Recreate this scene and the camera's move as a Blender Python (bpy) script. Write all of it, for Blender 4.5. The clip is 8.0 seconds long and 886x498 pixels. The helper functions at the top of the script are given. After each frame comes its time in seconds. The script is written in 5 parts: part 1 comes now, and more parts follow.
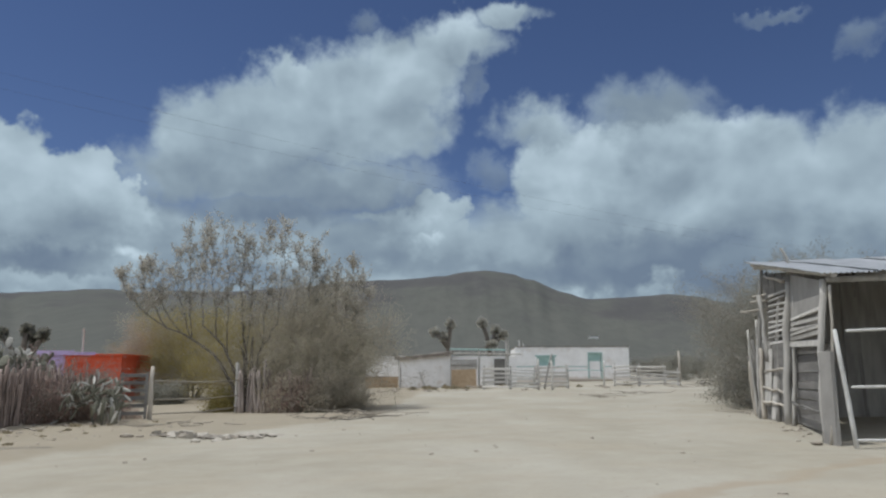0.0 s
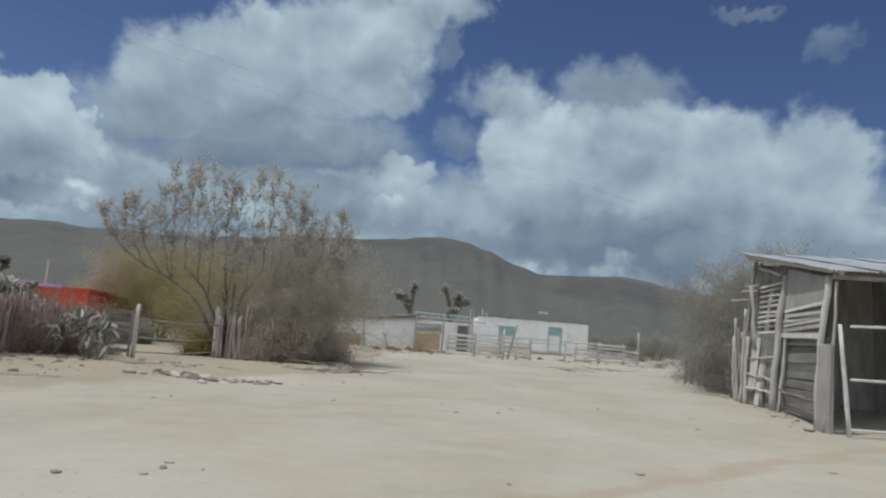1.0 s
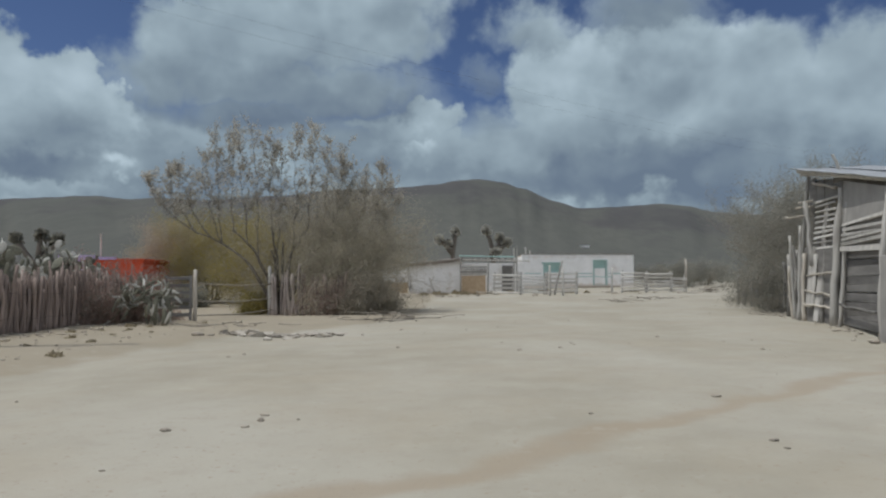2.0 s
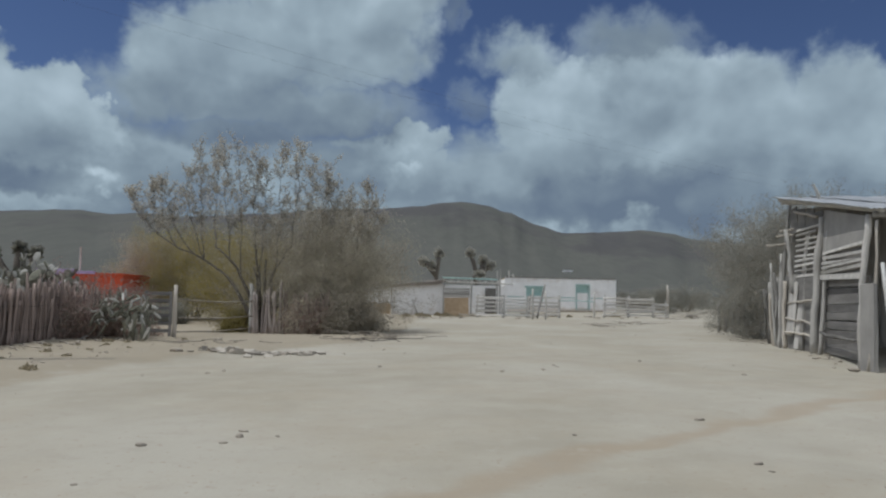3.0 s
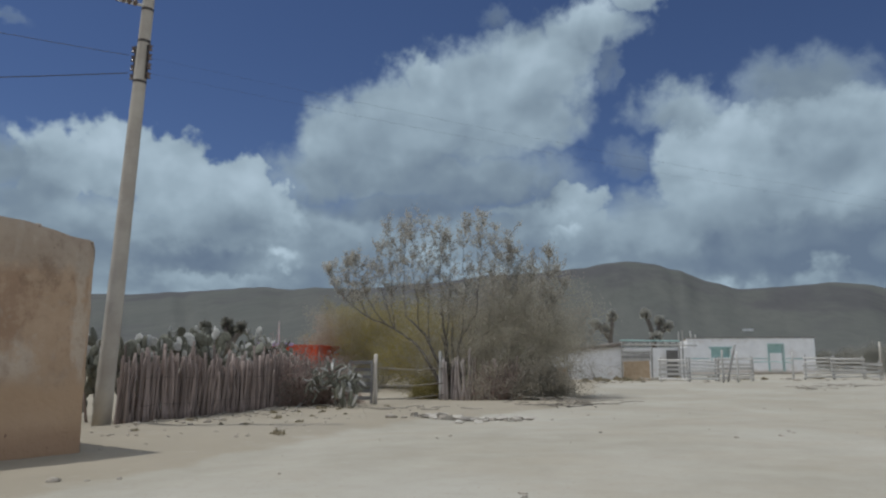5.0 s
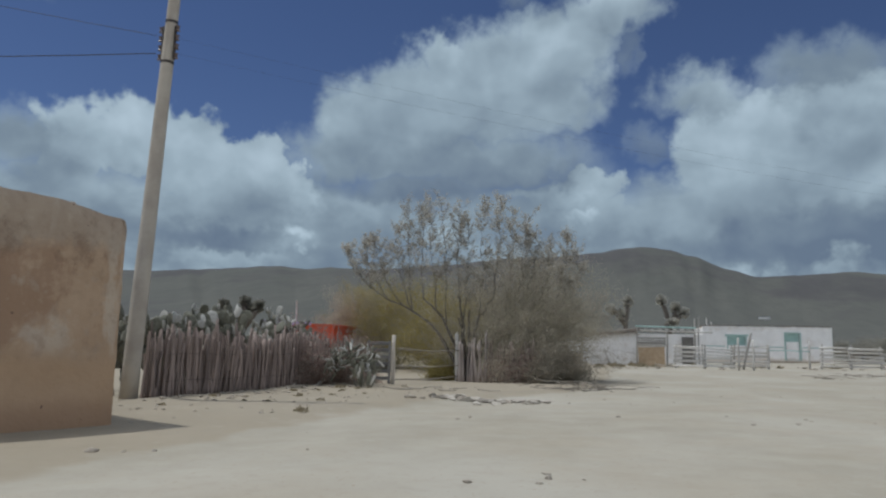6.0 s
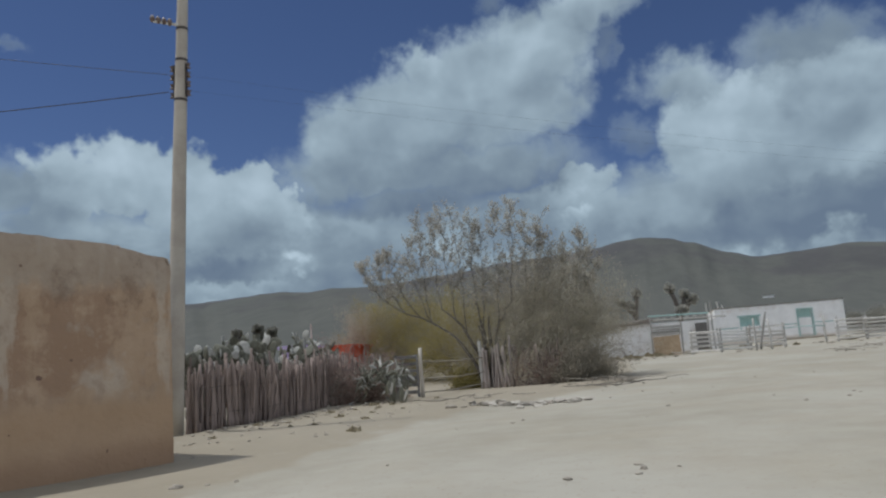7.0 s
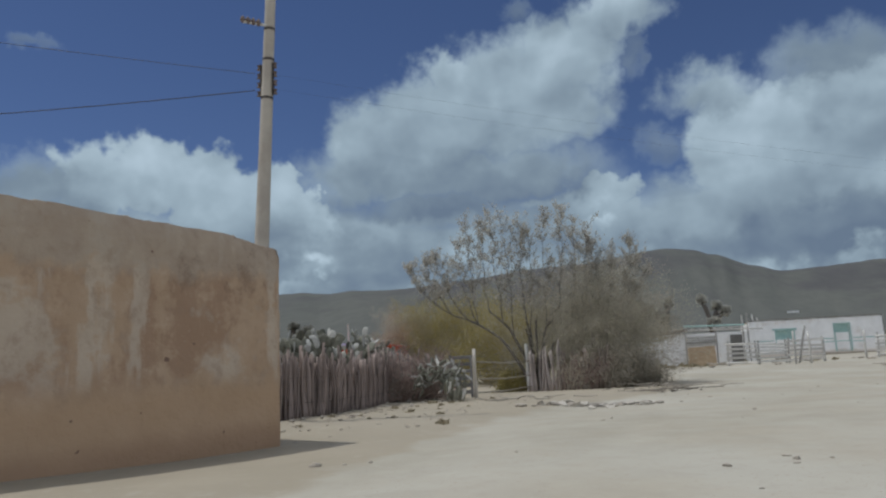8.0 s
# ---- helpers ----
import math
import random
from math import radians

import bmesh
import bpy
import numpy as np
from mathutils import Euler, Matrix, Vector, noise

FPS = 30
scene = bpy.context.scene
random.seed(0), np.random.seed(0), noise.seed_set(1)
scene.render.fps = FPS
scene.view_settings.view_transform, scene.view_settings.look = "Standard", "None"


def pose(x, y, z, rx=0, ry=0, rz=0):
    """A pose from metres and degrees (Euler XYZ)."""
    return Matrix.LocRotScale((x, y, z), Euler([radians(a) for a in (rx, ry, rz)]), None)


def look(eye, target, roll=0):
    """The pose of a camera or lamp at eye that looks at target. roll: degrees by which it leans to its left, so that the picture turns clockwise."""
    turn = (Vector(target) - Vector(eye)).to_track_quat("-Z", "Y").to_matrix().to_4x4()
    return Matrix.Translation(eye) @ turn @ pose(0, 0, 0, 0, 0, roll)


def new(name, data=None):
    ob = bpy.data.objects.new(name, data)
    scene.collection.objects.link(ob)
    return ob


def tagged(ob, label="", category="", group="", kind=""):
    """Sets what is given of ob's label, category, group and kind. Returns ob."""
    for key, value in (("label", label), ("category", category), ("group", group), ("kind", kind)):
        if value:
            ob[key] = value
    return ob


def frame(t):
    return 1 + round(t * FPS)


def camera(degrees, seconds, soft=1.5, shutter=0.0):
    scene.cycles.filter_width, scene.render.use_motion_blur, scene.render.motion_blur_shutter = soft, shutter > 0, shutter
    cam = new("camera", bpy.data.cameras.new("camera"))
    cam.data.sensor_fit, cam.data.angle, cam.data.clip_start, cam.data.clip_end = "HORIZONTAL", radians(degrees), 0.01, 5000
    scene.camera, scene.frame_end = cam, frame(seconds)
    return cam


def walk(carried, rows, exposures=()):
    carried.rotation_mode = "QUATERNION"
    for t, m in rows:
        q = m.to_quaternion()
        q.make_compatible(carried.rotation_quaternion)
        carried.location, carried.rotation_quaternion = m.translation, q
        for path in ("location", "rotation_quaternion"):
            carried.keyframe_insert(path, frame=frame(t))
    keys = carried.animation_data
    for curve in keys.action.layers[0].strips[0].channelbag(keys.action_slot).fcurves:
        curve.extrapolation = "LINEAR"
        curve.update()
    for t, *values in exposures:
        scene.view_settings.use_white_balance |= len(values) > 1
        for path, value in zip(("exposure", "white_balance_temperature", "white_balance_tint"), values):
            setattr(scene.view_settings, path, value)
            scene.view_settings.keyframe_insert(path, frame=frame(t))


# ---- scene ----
cam = camera(64.0, 8.0, soft=2.3)
PATH = [
    (0, (-0.327, -0.133, 1.027), (-0.382, 1.838, 1.364), -0.1),
    (0.5, (-0.965, -0.16, 0.957), (-0.974, 1.8, 1.353), -0.7),
    (1, (-1.425, -0.202, 0.936), (-1.358, 1.781, 1.18), 4.6),
    (1.5, (-1.653, -0.27, 0.929), (-1.7, 1.724, 1.077), 0.5),
    (2, (-1.626, -0.27, 0.927), (-1.659, 1.729, 1.008), 0.1),
    (2.2, (-1.65, -0.231, 0.911), (-1.668, 1.764, 1.04), -0.1),
    (3.3, (-1.643, -0.245, 0.893), (-1.637, 1.749, 1.048), 1.8),
    (3.5, (-1.722, -0.257, 0.897), (-1.797, 1.732, 1.088), 1.7),
    (4, (-1.956, -0.406, 0.895), (-2.134, 1.574, 1.113), 0.9),
    (4.5, (-2.191, -0.498, 0.878), (-2.542, 1.451, 1.164), 0.2),
    (4.7, (-2.32, -0.504, 0.87), (-2.745, 1.423, 1.192), 0.1),
    (5.8, (-2.37, -0.63, 0.887), (-2.818, 1.298, 1.171), 0.1),
    (6, (-2.418, -0.663, 0.879), (-2.898, 1.26, 1.148), 1.3),
    (6.5, (-2.618, -0.71, 0.877), (-3.082, 1.213, 1.174), -1.8),
    (7, (-2.92, -0.899, 0.87), (-3.393, 1.021, 1.167), -4.3),
    (7.5, (-3.328, -1.087, 0.824), (-3.707, 0.853, 1.125), -3.8),
    (8, (-3.886, -1.407, 0.789), (-4.414, 0.496, 1.104), -2.5),
]
walk(cam, [(t, look(eye, target, roll)) for t, eye, target, roll in PATH],
     exposures=((0, 0.02, 6050, 9), (1, 0.02, 6070, 9), (1.6, -0.12, 6100, 9), (3.4, -0.22, 5940, 9), (4.5, -0.22, 5900, 9), (8, -0.17, 5910, 9)))

# ---- world, sun ----
SUN = Vector((-1.08, -0.12, 2.5)).normalized()      # towards the sun
SUN_EL = math.asin(SUN.z)
SUN_AZ = math.atan2(SUN.x, SUN.y)                   # clockwise from +y


class Nodes:
    """Small helper round a node tree."""

    def __init__(self, tree):
        self.tree = tree
        tree.nodes.clear()

    def add(self, kind, values=(), **props):
        node = self.tree.nodes.new(kind)
        for key, value in props.items():
            setattr(node, key, value)
        for slot, value in dict(values).items():
            self.set(node, slot, value)
        return node

    def set(self, node, slot, value):
        socket = node.inputs[slot]
        if isinstance(value, bpy.types.NodeSocket):
            self.tree.links.new(value, socket)
        else:
            socket.default_value = value

    def math(self, op, a, b=0.0, c=0.0):
        return self.add("ShaderNodeMath", {0: a, 1: b, 2: c}, operation=op).outputs[0]

    def vec(self, op, a, b=(0, 0, 0)):
        return self.add("ShaderNodeVectorMath", {0: a, 1: b}, operation=op).outputs[0]

    def ramp(self, value, lo, hi, a=0.0, b=1.0, smooth=True):
        return self.add("ShaderNodeMapRange", {0: value, 1: lo, 2: hi, 3: a, 4: b}, interpolation_type="SMOOTHSTEP" if smooth else "LINEAR").outputs[0]

    def mix(self, fac, a, b, blend="MIX"):
        return self.add("ShaderNodeMix", {0: fac, 6: a, 7: b}, data_type="RGBA", blend_type=blend).outputs[2]

    def noise(self, vector, scale, detail=4.0, rough=0.55, distort=0.0):
        return self.add("ShaderNodeTexNoise", {"Vector": vector, "Scale": scale, "Detail": detail, "Roughness": rough, "Distortion": distort})


def make_world():
    world = bpy.data.worlds.new("sky")
    scene.world = world
    world.use_nodes = True
    n = Nodes(world.node_tree)
    sky = n.add("ShaderNodeTexSky", sky_type="NISHITA", sun_disc=False, sun_elevation=SUN_EL, sun_rotation=SUN_AZ, altitude=1600, air_density=1.0, dust_density=0.25, ozone_density=2.2)
    blue = n.mix(1.0, sky.outputs[0], (0.053, 0.052, 0.060, 1), "MULTIPLY")
    ways = n.add("ShaderNodeTexCoord").outputs["Generated"]
    xyz = n.add("ShaderNodeSeparateXYZ", {0: ways})
    az = n.math("MULTIPLY", n.math("ARCTAN2", xyz.outputs[0], xyz.outputs[1]), 57.2958)
    el = n.math("MULTIPLY", n.math("ARCSINE", xyz.outputs[2]), 57.2958)
    flat = n.add("ShaderNodeCombineXYZ", {0: az, 1: el}).outputs[0]
    half = (0.5, 0.5, 0.5)
    # three sizes of billow push the cloud edges about
    big, mid, small = n.noise(flat, 0.15, 2.0, 0.5), n.noise(flat, 0.42, 3.0, 0.5), n.noise(flat, 1.25, 4.0, 0.55)
    push = n.vec("MULTIPLY", n.vec("SUBTRACT", big.outputs["Color"], half), (3.2, 2.6, 0))
    push = n.vec("ADD", push, n.vec("MULTIPLY", n.vec("SUBTRACT", mid.outputs["Color"], half), (4.2, 3.4, 0)))
    push = n.vec("ADD", push, n.vec("MULTIPLY", n.vec("SUBTRACT", small.outputs["Color"], half), (1.5, 1.3, 0)))
    place = n.vec("ADD", flat, push)
    # relief of the billows: light comes from above and from the left
    def bulge(at):
        return n.math("ADD", n.noise(n.vec("MULTIPLY", at, (1, 1.35, 1)), 0.13, 3.0, 0.45, 0.3).outputs[0], n.math("MULTIPLY", n.noise(at, 0.5, 2.0, 0.45, 0.2).outputs[0], 0.16))
    relief = n.math("SUBTRACT", bulge(flat), bulge(n.vec("ADD", flat, (-1.1, 1.5, 0))))
    # low bank towards the horizon
    low = n.math("ADD", el, n.math("MULTIPLY", n.math("SUBTRACT", big.outputs[0], 0.5), 5.0))
    wisp = n.noise(n.vec("MULTIPLY", flat, (0.45, 1.3, 0)), 0.3, 4.0, 0.5).outputs[0]
    cover = n.ramp(low, 14.0, 11.0)
    light = n.math("ADD", 0.78, n.math("MULTIPLY", cover, n.ramp(wisp, 0.34, 0.70, -0.40, -0.06)))
    # azimuth, elevation, half width, half height, edge softness, lightness
    CLOUDS = (
        (-15.9, 11.6, 11.7, 2.4, 0.8, 0.5), (-21.7, 10.2, 6.8, 3.4, 0.8, 0.5), (2.8, 9, 9.1, 1.8, 0.8, 0.42), (-23.3, 15.1, 3.7, 2.9, 0.7, 0.49),
        (-42.8, 13.7, 3.2, 3.4, 0.25, 0.7), (-38.2, 14.8, 3.8, 3.3, 0.2, 0.85), (-46.1, 13.1, 3.1, 2.4, 0.8, 0.42), (-42.7, 10.9, 5.5, 2, 0.8, 0.45),
        (-46.7, 23.3, 1.7, 0.6, 1, 0.35), (-33.2, 13.3, 3.8, 3, 0.2, 0.82), (22.6, 13.5, 6.8, 5.2, 0.35, 0.62), (29.6, 13, 4.5, 5.8, 0.3, 0.68),
        (26, 8.6, 6.2, 3.2, 0.6, 0.42), (16.1, 15.8, 8.1, 4.7, 0.35, 0.7), (9, 15.4, 5.5, 4.9, 0.25, 0.8), (6.5, 10.5, 6.8, 3.4, 0.5, 0.62),
        (13.3, 11.2, 8.7, 4, 0.7, 0.55), (6.8, 19.5, 4, 2, 0.7, 0.55), (15.4, 19.9, 4.8, 2.5, 0.8, 0.42), (21.2, 17, 4.4, 2.5, 0.5, 0.66),
        (16.6, 17, 3.9, 2.1, 0.9, 0.6), (2.2, 15.8, 1.5, 1.5, 1, 0.39), (15.7, 8.2, 8, 2.7, 0.9, 0.1), (9.6, 7.8, 4.9, 2, 0.9, 0.22),
        (22.1, 7.2, 4.2, 1.9, 0.9, 0.25), (15.4, 6.3, 2.1, 1.3, 0.8, 0.6), (25.3, 25.2, 2, 0.5, 0.9, 0.35), (30.5, 22.9, 1.8, 1.2, 0.9, 0.38),
        (-5.9, 9.7, 6.9, 1.6, 0.7, 0.42), (-0.9, 10.4, 5.1, 2.1, 0.5, 0.6), (-2.5, 12.6, 3.4, 1.6, 0.3, 0.78), (-5.5, 11.8, 5.1, 1.2, 0.6, 0.62),
        (-3.1, 10.7, 1.6, 0.7, 0.9, 0.8), (-21.8, 17.3, 3.9, 3.4, 0.45, 0.56), (-15.8, 18.7, 5.8, 4.3, 0.35, 0.6), (-10.3, 21.2, 6.1, 4.5, 0.4, 0.62),
        (-13, 22.8, 4.2, 2.1, 0.4, 0.7), (-4.7, 23.6, 5.5, 3.6, 0.45, 0.66), (-0.8, 25.7, 4.4, 2.3, 0.5, 0.64), (3.9, 27.6, 3.2, 1.1, 0.6, 0.6),
        (-5.1, 19.4, 4.3, 3.3, 0.6, 0.56), (-9.3, 18, 6.5, 3.1, 0.8, 0.62), (-17.4, 15.3, 6.5, 2.8, 0.6, 0.44), (-10.2, 14.6, 8.7, 2.8, 0.6, 0.36),
        (-15.5, 12.6, 8.3, 1.7, 0.8, 0.22), (-7.4, 13.7, 4.2, 1.5, 0.8, 0.3), (-8.1, 27.4, 1.3, 0.9, 1, 0.34), (1.1, 22.7, 0.8, 1.7, 1, 0.34),
        (-33.8, 14.2, 3.2, 3.3, 0.2, 0.82), (-29.1, 13.2, 3.1, 3.1, 0.2, 0.8), (-26.1, 11.8, 2, 2.2, 0.25, 0.8), (-31.5, 10.9, 6, 2.4, 0.7, 0.6),
        (-31.9, 8.1, 7.2, 1.4, 0.8, 0.25), (-25.5, 8.6, 1.9, 0.8, 0.8, 0.85), (-21.8, 10, 5.3, 1.7, 0.9, 0.42), (-30.7, 6.2, 6, 0.9, 0.8, 0.55),
    )
    for a, e, wide, high, edge, bright in CLOUDS:
        # each cloud is worked out after the one before, which keeps the shader small
        before = n.add("ShaderNodeCombineXYZ", {0: light, 1: cover}).outputs[0]
        here = n.add("ShaderNodeVectorMath", {0: before, 1: (1e-5, 1e-5, 0), 2: place}, operation="MULTIPLY_ADD").outputs[0]
        near = n.vec("MULTIPLY", n.vec("SUBTRACT", here, (a, e, 0)), (1 / wide, 1 / high, 0))
        far = n.add("ShaderNodeVectorMath", {0: near}, operation="LENGTH").outputs["Value"]
        rise = n.add("ShaderNodeSeparateXYZ", {0: near}).outputs[1]
        own = n.math("MULTIPLY_ADD", rise, 0.16, bright)
        light = n.add("ShaderNodeMix", {0: n.ramp(far, 1.2, 0.3), 2: light, 3: own}).outputs[0]
        cover = n.math("MAXIMUM", cover, n.ramp(far, 1.0 + edge * 0.45, 1.0 - edge * 0.9, 0.0, 0.5 if edge > 0.85 else 1.0))
    light = n.math("ADD", light, n.math("SUBTRACT", n.math("MULTIPLY", relief, 0.95), 0.08))
    tones = n.add("ShaderNodeValToRGB", {0: light})
    stops = tones.color_ramp.elements
    stops[0].position, stops[0].color = 0.05, (0.165, 0.212, 0.272, 1)
    stops[1].position, stops[1].color = 1.0, (0.57, 0.665, 0.71, 1)
    for at, tone in ((0.35, (0.245, 0.303, 0.348, 1)), (0.68, (0.385, 0.465, 0.505, 1))):
        stops.new(at).color = tone
    colour = n.mix(cover, blue, tones.outputs[0])
    # the rest of the sky, out of view: scattered cumulus, made extra bright as fill for shaded parts
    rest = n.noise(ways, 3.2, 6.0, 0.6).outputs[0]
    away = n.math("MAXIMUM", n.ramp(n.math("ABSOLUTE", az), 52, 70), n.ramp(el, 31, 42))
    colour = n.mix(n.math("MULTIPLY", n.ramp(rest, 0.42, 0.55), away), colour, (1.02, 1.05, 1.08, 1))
    colour = n.mix(n.ramp(el, 0.0, -3.0), colour, (0.22, 0.20, 0.17, 1))
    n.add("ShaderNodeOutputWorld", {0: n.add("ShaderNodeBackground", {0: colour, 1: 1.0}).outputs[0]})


make_world()
lamp = bpy.data.lights.new("sun", "SUN")
lamp.energy, lamp.angle, lamp.color = 2.6, radians(0.55), (1.0, 0.95, 0.87)
sun = new("sun", lamp)
sun.matrix_world = look((0, 0, 60), Vector((0, 0, 60)) - SUN)

# ---- materials ----


def make_mat(name, dark, light, scale=4.0, rough=0.9, bump=0.3, fine=40.0, spread=0.0, metal=0.0, stretch=(1, 1, 1), extra=None):
    """A weathered surface: two sizes of noise between two colours, fine relief, and a shift from object to object."""
    mat = bpy.data.materials.new(name)
    mat.use_nodes = True
    n = Nodes(mat.node_tree)
    where = n.add("ShaderNodeTexCoord").outputs["Object"]
    info = n.add("ShaderNodeObjectInfo")
    shifted = n.vec("ADD", n.vec("MULTIPLY", where, stretch), n.add("ShaderNodeCombineXYZ", {0: n.math("MULTIPLY", info.outputs["Random"], 37.0)}).outputs[0])
    coarse = n.noise(shifted, scale, 4.0, 0.6).outputs[0]
    grain = n.noise(shifted, fine, 3.0, 0.6).outputs[0]
    blend = n.math("ADD", n.math("MULTIPLY", n.ramp(coarse, 0.3, 0.7), 0.7), n.math("MULTIPLY", grain, 0.3))
    colour = n.mix(blend, (*dark, 1), (*light, 1))
    if spread:
        tone = n.ramp(info.outputs["Random"], 0, 1, 1 - spread, 1 + spread, False)
        colour = n.add("ShaderNodeVectorMath", {0: colour, "Scale": tone}, operation="SCALE").outputs[0]
    if extra:
        colour = extra(n, where, colour)
    shader = n.add("ShaderNodeBsdfPrincipled", {"Base Color": colour, "Roughness": rough, "Metallic": metal})
    shader.inputs["Specular IOR Level"].default_value = 0.25
    if bump:
        hill = n.math("ADD", n.math("MULTIPLY", coarse, 0.6), n.math("MULTIPLY", grain, 0.4))
        n.set(shader, "Normal", n.add("ShaderNodeBump", {"Strength": bump, "Distance": 0.03, "Height": hill}).outputs[0])
    n.add("ShaderNodeOutputMaterial", {0: shader.outputs[0]})
    return mat


def leaf_mat(name, dark, light):
    """Leaves: colour varies from leaf clump to leaf clump, some light passes through."""
    mat = bpy.data.materials.new(name)
    mat.use_nodes = True
    n = Nodes(mat.node_tree)
    chance = n.add("ShaderNodeNewGeometry").outputs["Random Per Island"]
    where = n.add("ShaderNodeTexCoord").outputs["Object"]
    patch = n.noise(where, 0.9, 2.0).outputs[0]
    blend = n.math("ADD", n.math("MULTIPLY", chance, 0.6), n.math("MULTIPLY", n.ramp(patch, 0.35, 0.65), 0.4))
    colour = n.mix(blend, (*dark, 1), (*light, 1))
    a = n.add("ShaderNodeBsdfDiffuse", {0: colour})
    b = n.add("ShaderNodeBsdfTranslucent", {0: colour})
    n.add("ShaderNodeOutputMaterial", {0: n.add("ShaderNodeMixShader", {0: 0.5, 1: a.outputs[0], 2: b.outputs[0]}).outputs[0]})
    return mat


RILL_SLOPE, RILL_START = 0.86, 4.55


def ground_extra(n, where, colour):
    xyz = n.add("ShaderNodeSeparateXYZ", {0: where})
    # pale packed wheel ways and darker loose verge with grit
    wide = n.noise(n.vec("MULTIPLY", where, (1.0, 0.6, 1)), 0.3, 5.0, 0.55).outputs[0]
    colour = n.mix(n.math("MULTIPLY", n.ramp(wide, 0.38, 0.66), 0.85), colour, (0.395, 0.368, 0.306, 1))
    # the darker, yellower verge; its border swings in towards the gateway
    border = n.math("ADD", -6.5, n.math("MULTIPLY", n.math("MINIMUM", n.math("MAXIMUM", n.math("SUBTRACT", xyz.outputs[1], 9.5), 0.0), 11.0), 0.33))
    ragged = n.math("ADD", xyz.outputs[0], n.math("MULTIPLY", n.math("SUBTRACT", n.noise(where, 0.9, 5.0, 0.6).outputs[0], 0.5), 1.6))
    verge = n.ramp(n.math("SUBTRACT", ragged, border), 0.15, -0.25)
    colour = n.mix(n.math("MULTIPLY", verge, 0.8), colour, (0.275, 0.234, 0.168, 1))
    # brown rain-washed rill across the road
    line = n.math("SUBTRACT", n.math("SUBTRACT", xyz.outputs[1], n.math("MULTIPLY", xyz.outputs[0], RILL_SLOPE)), RILL_START)
    rill = n.math("ADD", line, n.math("MULTIPLY", n.math("SUBTRACT", n.noise(where, 0.8, 4.0).outputs[0], 0.5), 1.3))
    colour = n.mix(n.math("MULTIPLY", n.ramp(n.math("ABSOLUTE", rill), 0.30, 0.04), 0.62), colour, (0.30, 0.238, 0.165, 1))
    # faint warm and cool patches, scuffs and grit
    warm = n.noise(where, 0.55, 6.0, 0.65).outputs[0]
    colour = n.mix(n.math("MULTIPLY", n.ramp(warm, 0.44, 0.66), 0.42), colour, (0.345, 0.298, 0.222, 1))
    scuff = n.noise(where, 3.6, 6.0, 0.72).outputs[0]
    colour = n.mix(n.math("MULTIPLY", n.ramp(scuff, 0.50, 0.68), 0.35), colour, (0.30, 0.268, 0.212, 1))
    colour = n.mix(n.math("MULTIPLY", n.ramp(scuff, 0.44, 0.30), 0.30), colour, (0.43, 0.40, 0.335, 1))
    grit = n.noise(where, 22.0, 2.0, 0.7).outputs[0]
    colour = n.mix(n.ramp(grit, 0.63, 0.72), colour, (0.30, 0.25, 0.19, 1))
    # scrubland far out
    far = n.add("ShaderNodeVectorMath", {0: where}, operation="LENGTH").outputs["Value"]
    scrub = n.math("MULTIPLY", n.ramp(far, 75, 140), n.ramp(n.noise(where, 0.06, 5.0, 0.7).outputs[0], 0.30, 0.5))
    return n.mix(scrub, colour, (0.10, 0.10, 0.074, 1))


def hill_extra(n, where, colour):
    scrub = n.noise(n.vec("MULTIPLY", where, (1, 0.15, 1)), 0.05, 6.0, 0.75).outputs[0]
    colour = n.mix(n.math("MULTIPLY", n.ramp(scrub, 0.42, 0.62), 0.4), colour, (0.066, 0.068, 0.059, 1))
    patch = n.noise(n.vec("MULTIPLY", where, (1, 0.6, 1)), 0.0035, 5.0, 0.6).outputs[0]
    return n.mix(n.math("MULTIPLY", n.ramp(n.math("ADD", patch, n.math("MULTIPLY", n.add("ShaderNodeSeparateXYZ", {0: where}).outputs[2], 0.0011)), 0.62, 0.80), 0.6), colour, (0.056, 0.051, 0.056, 1))


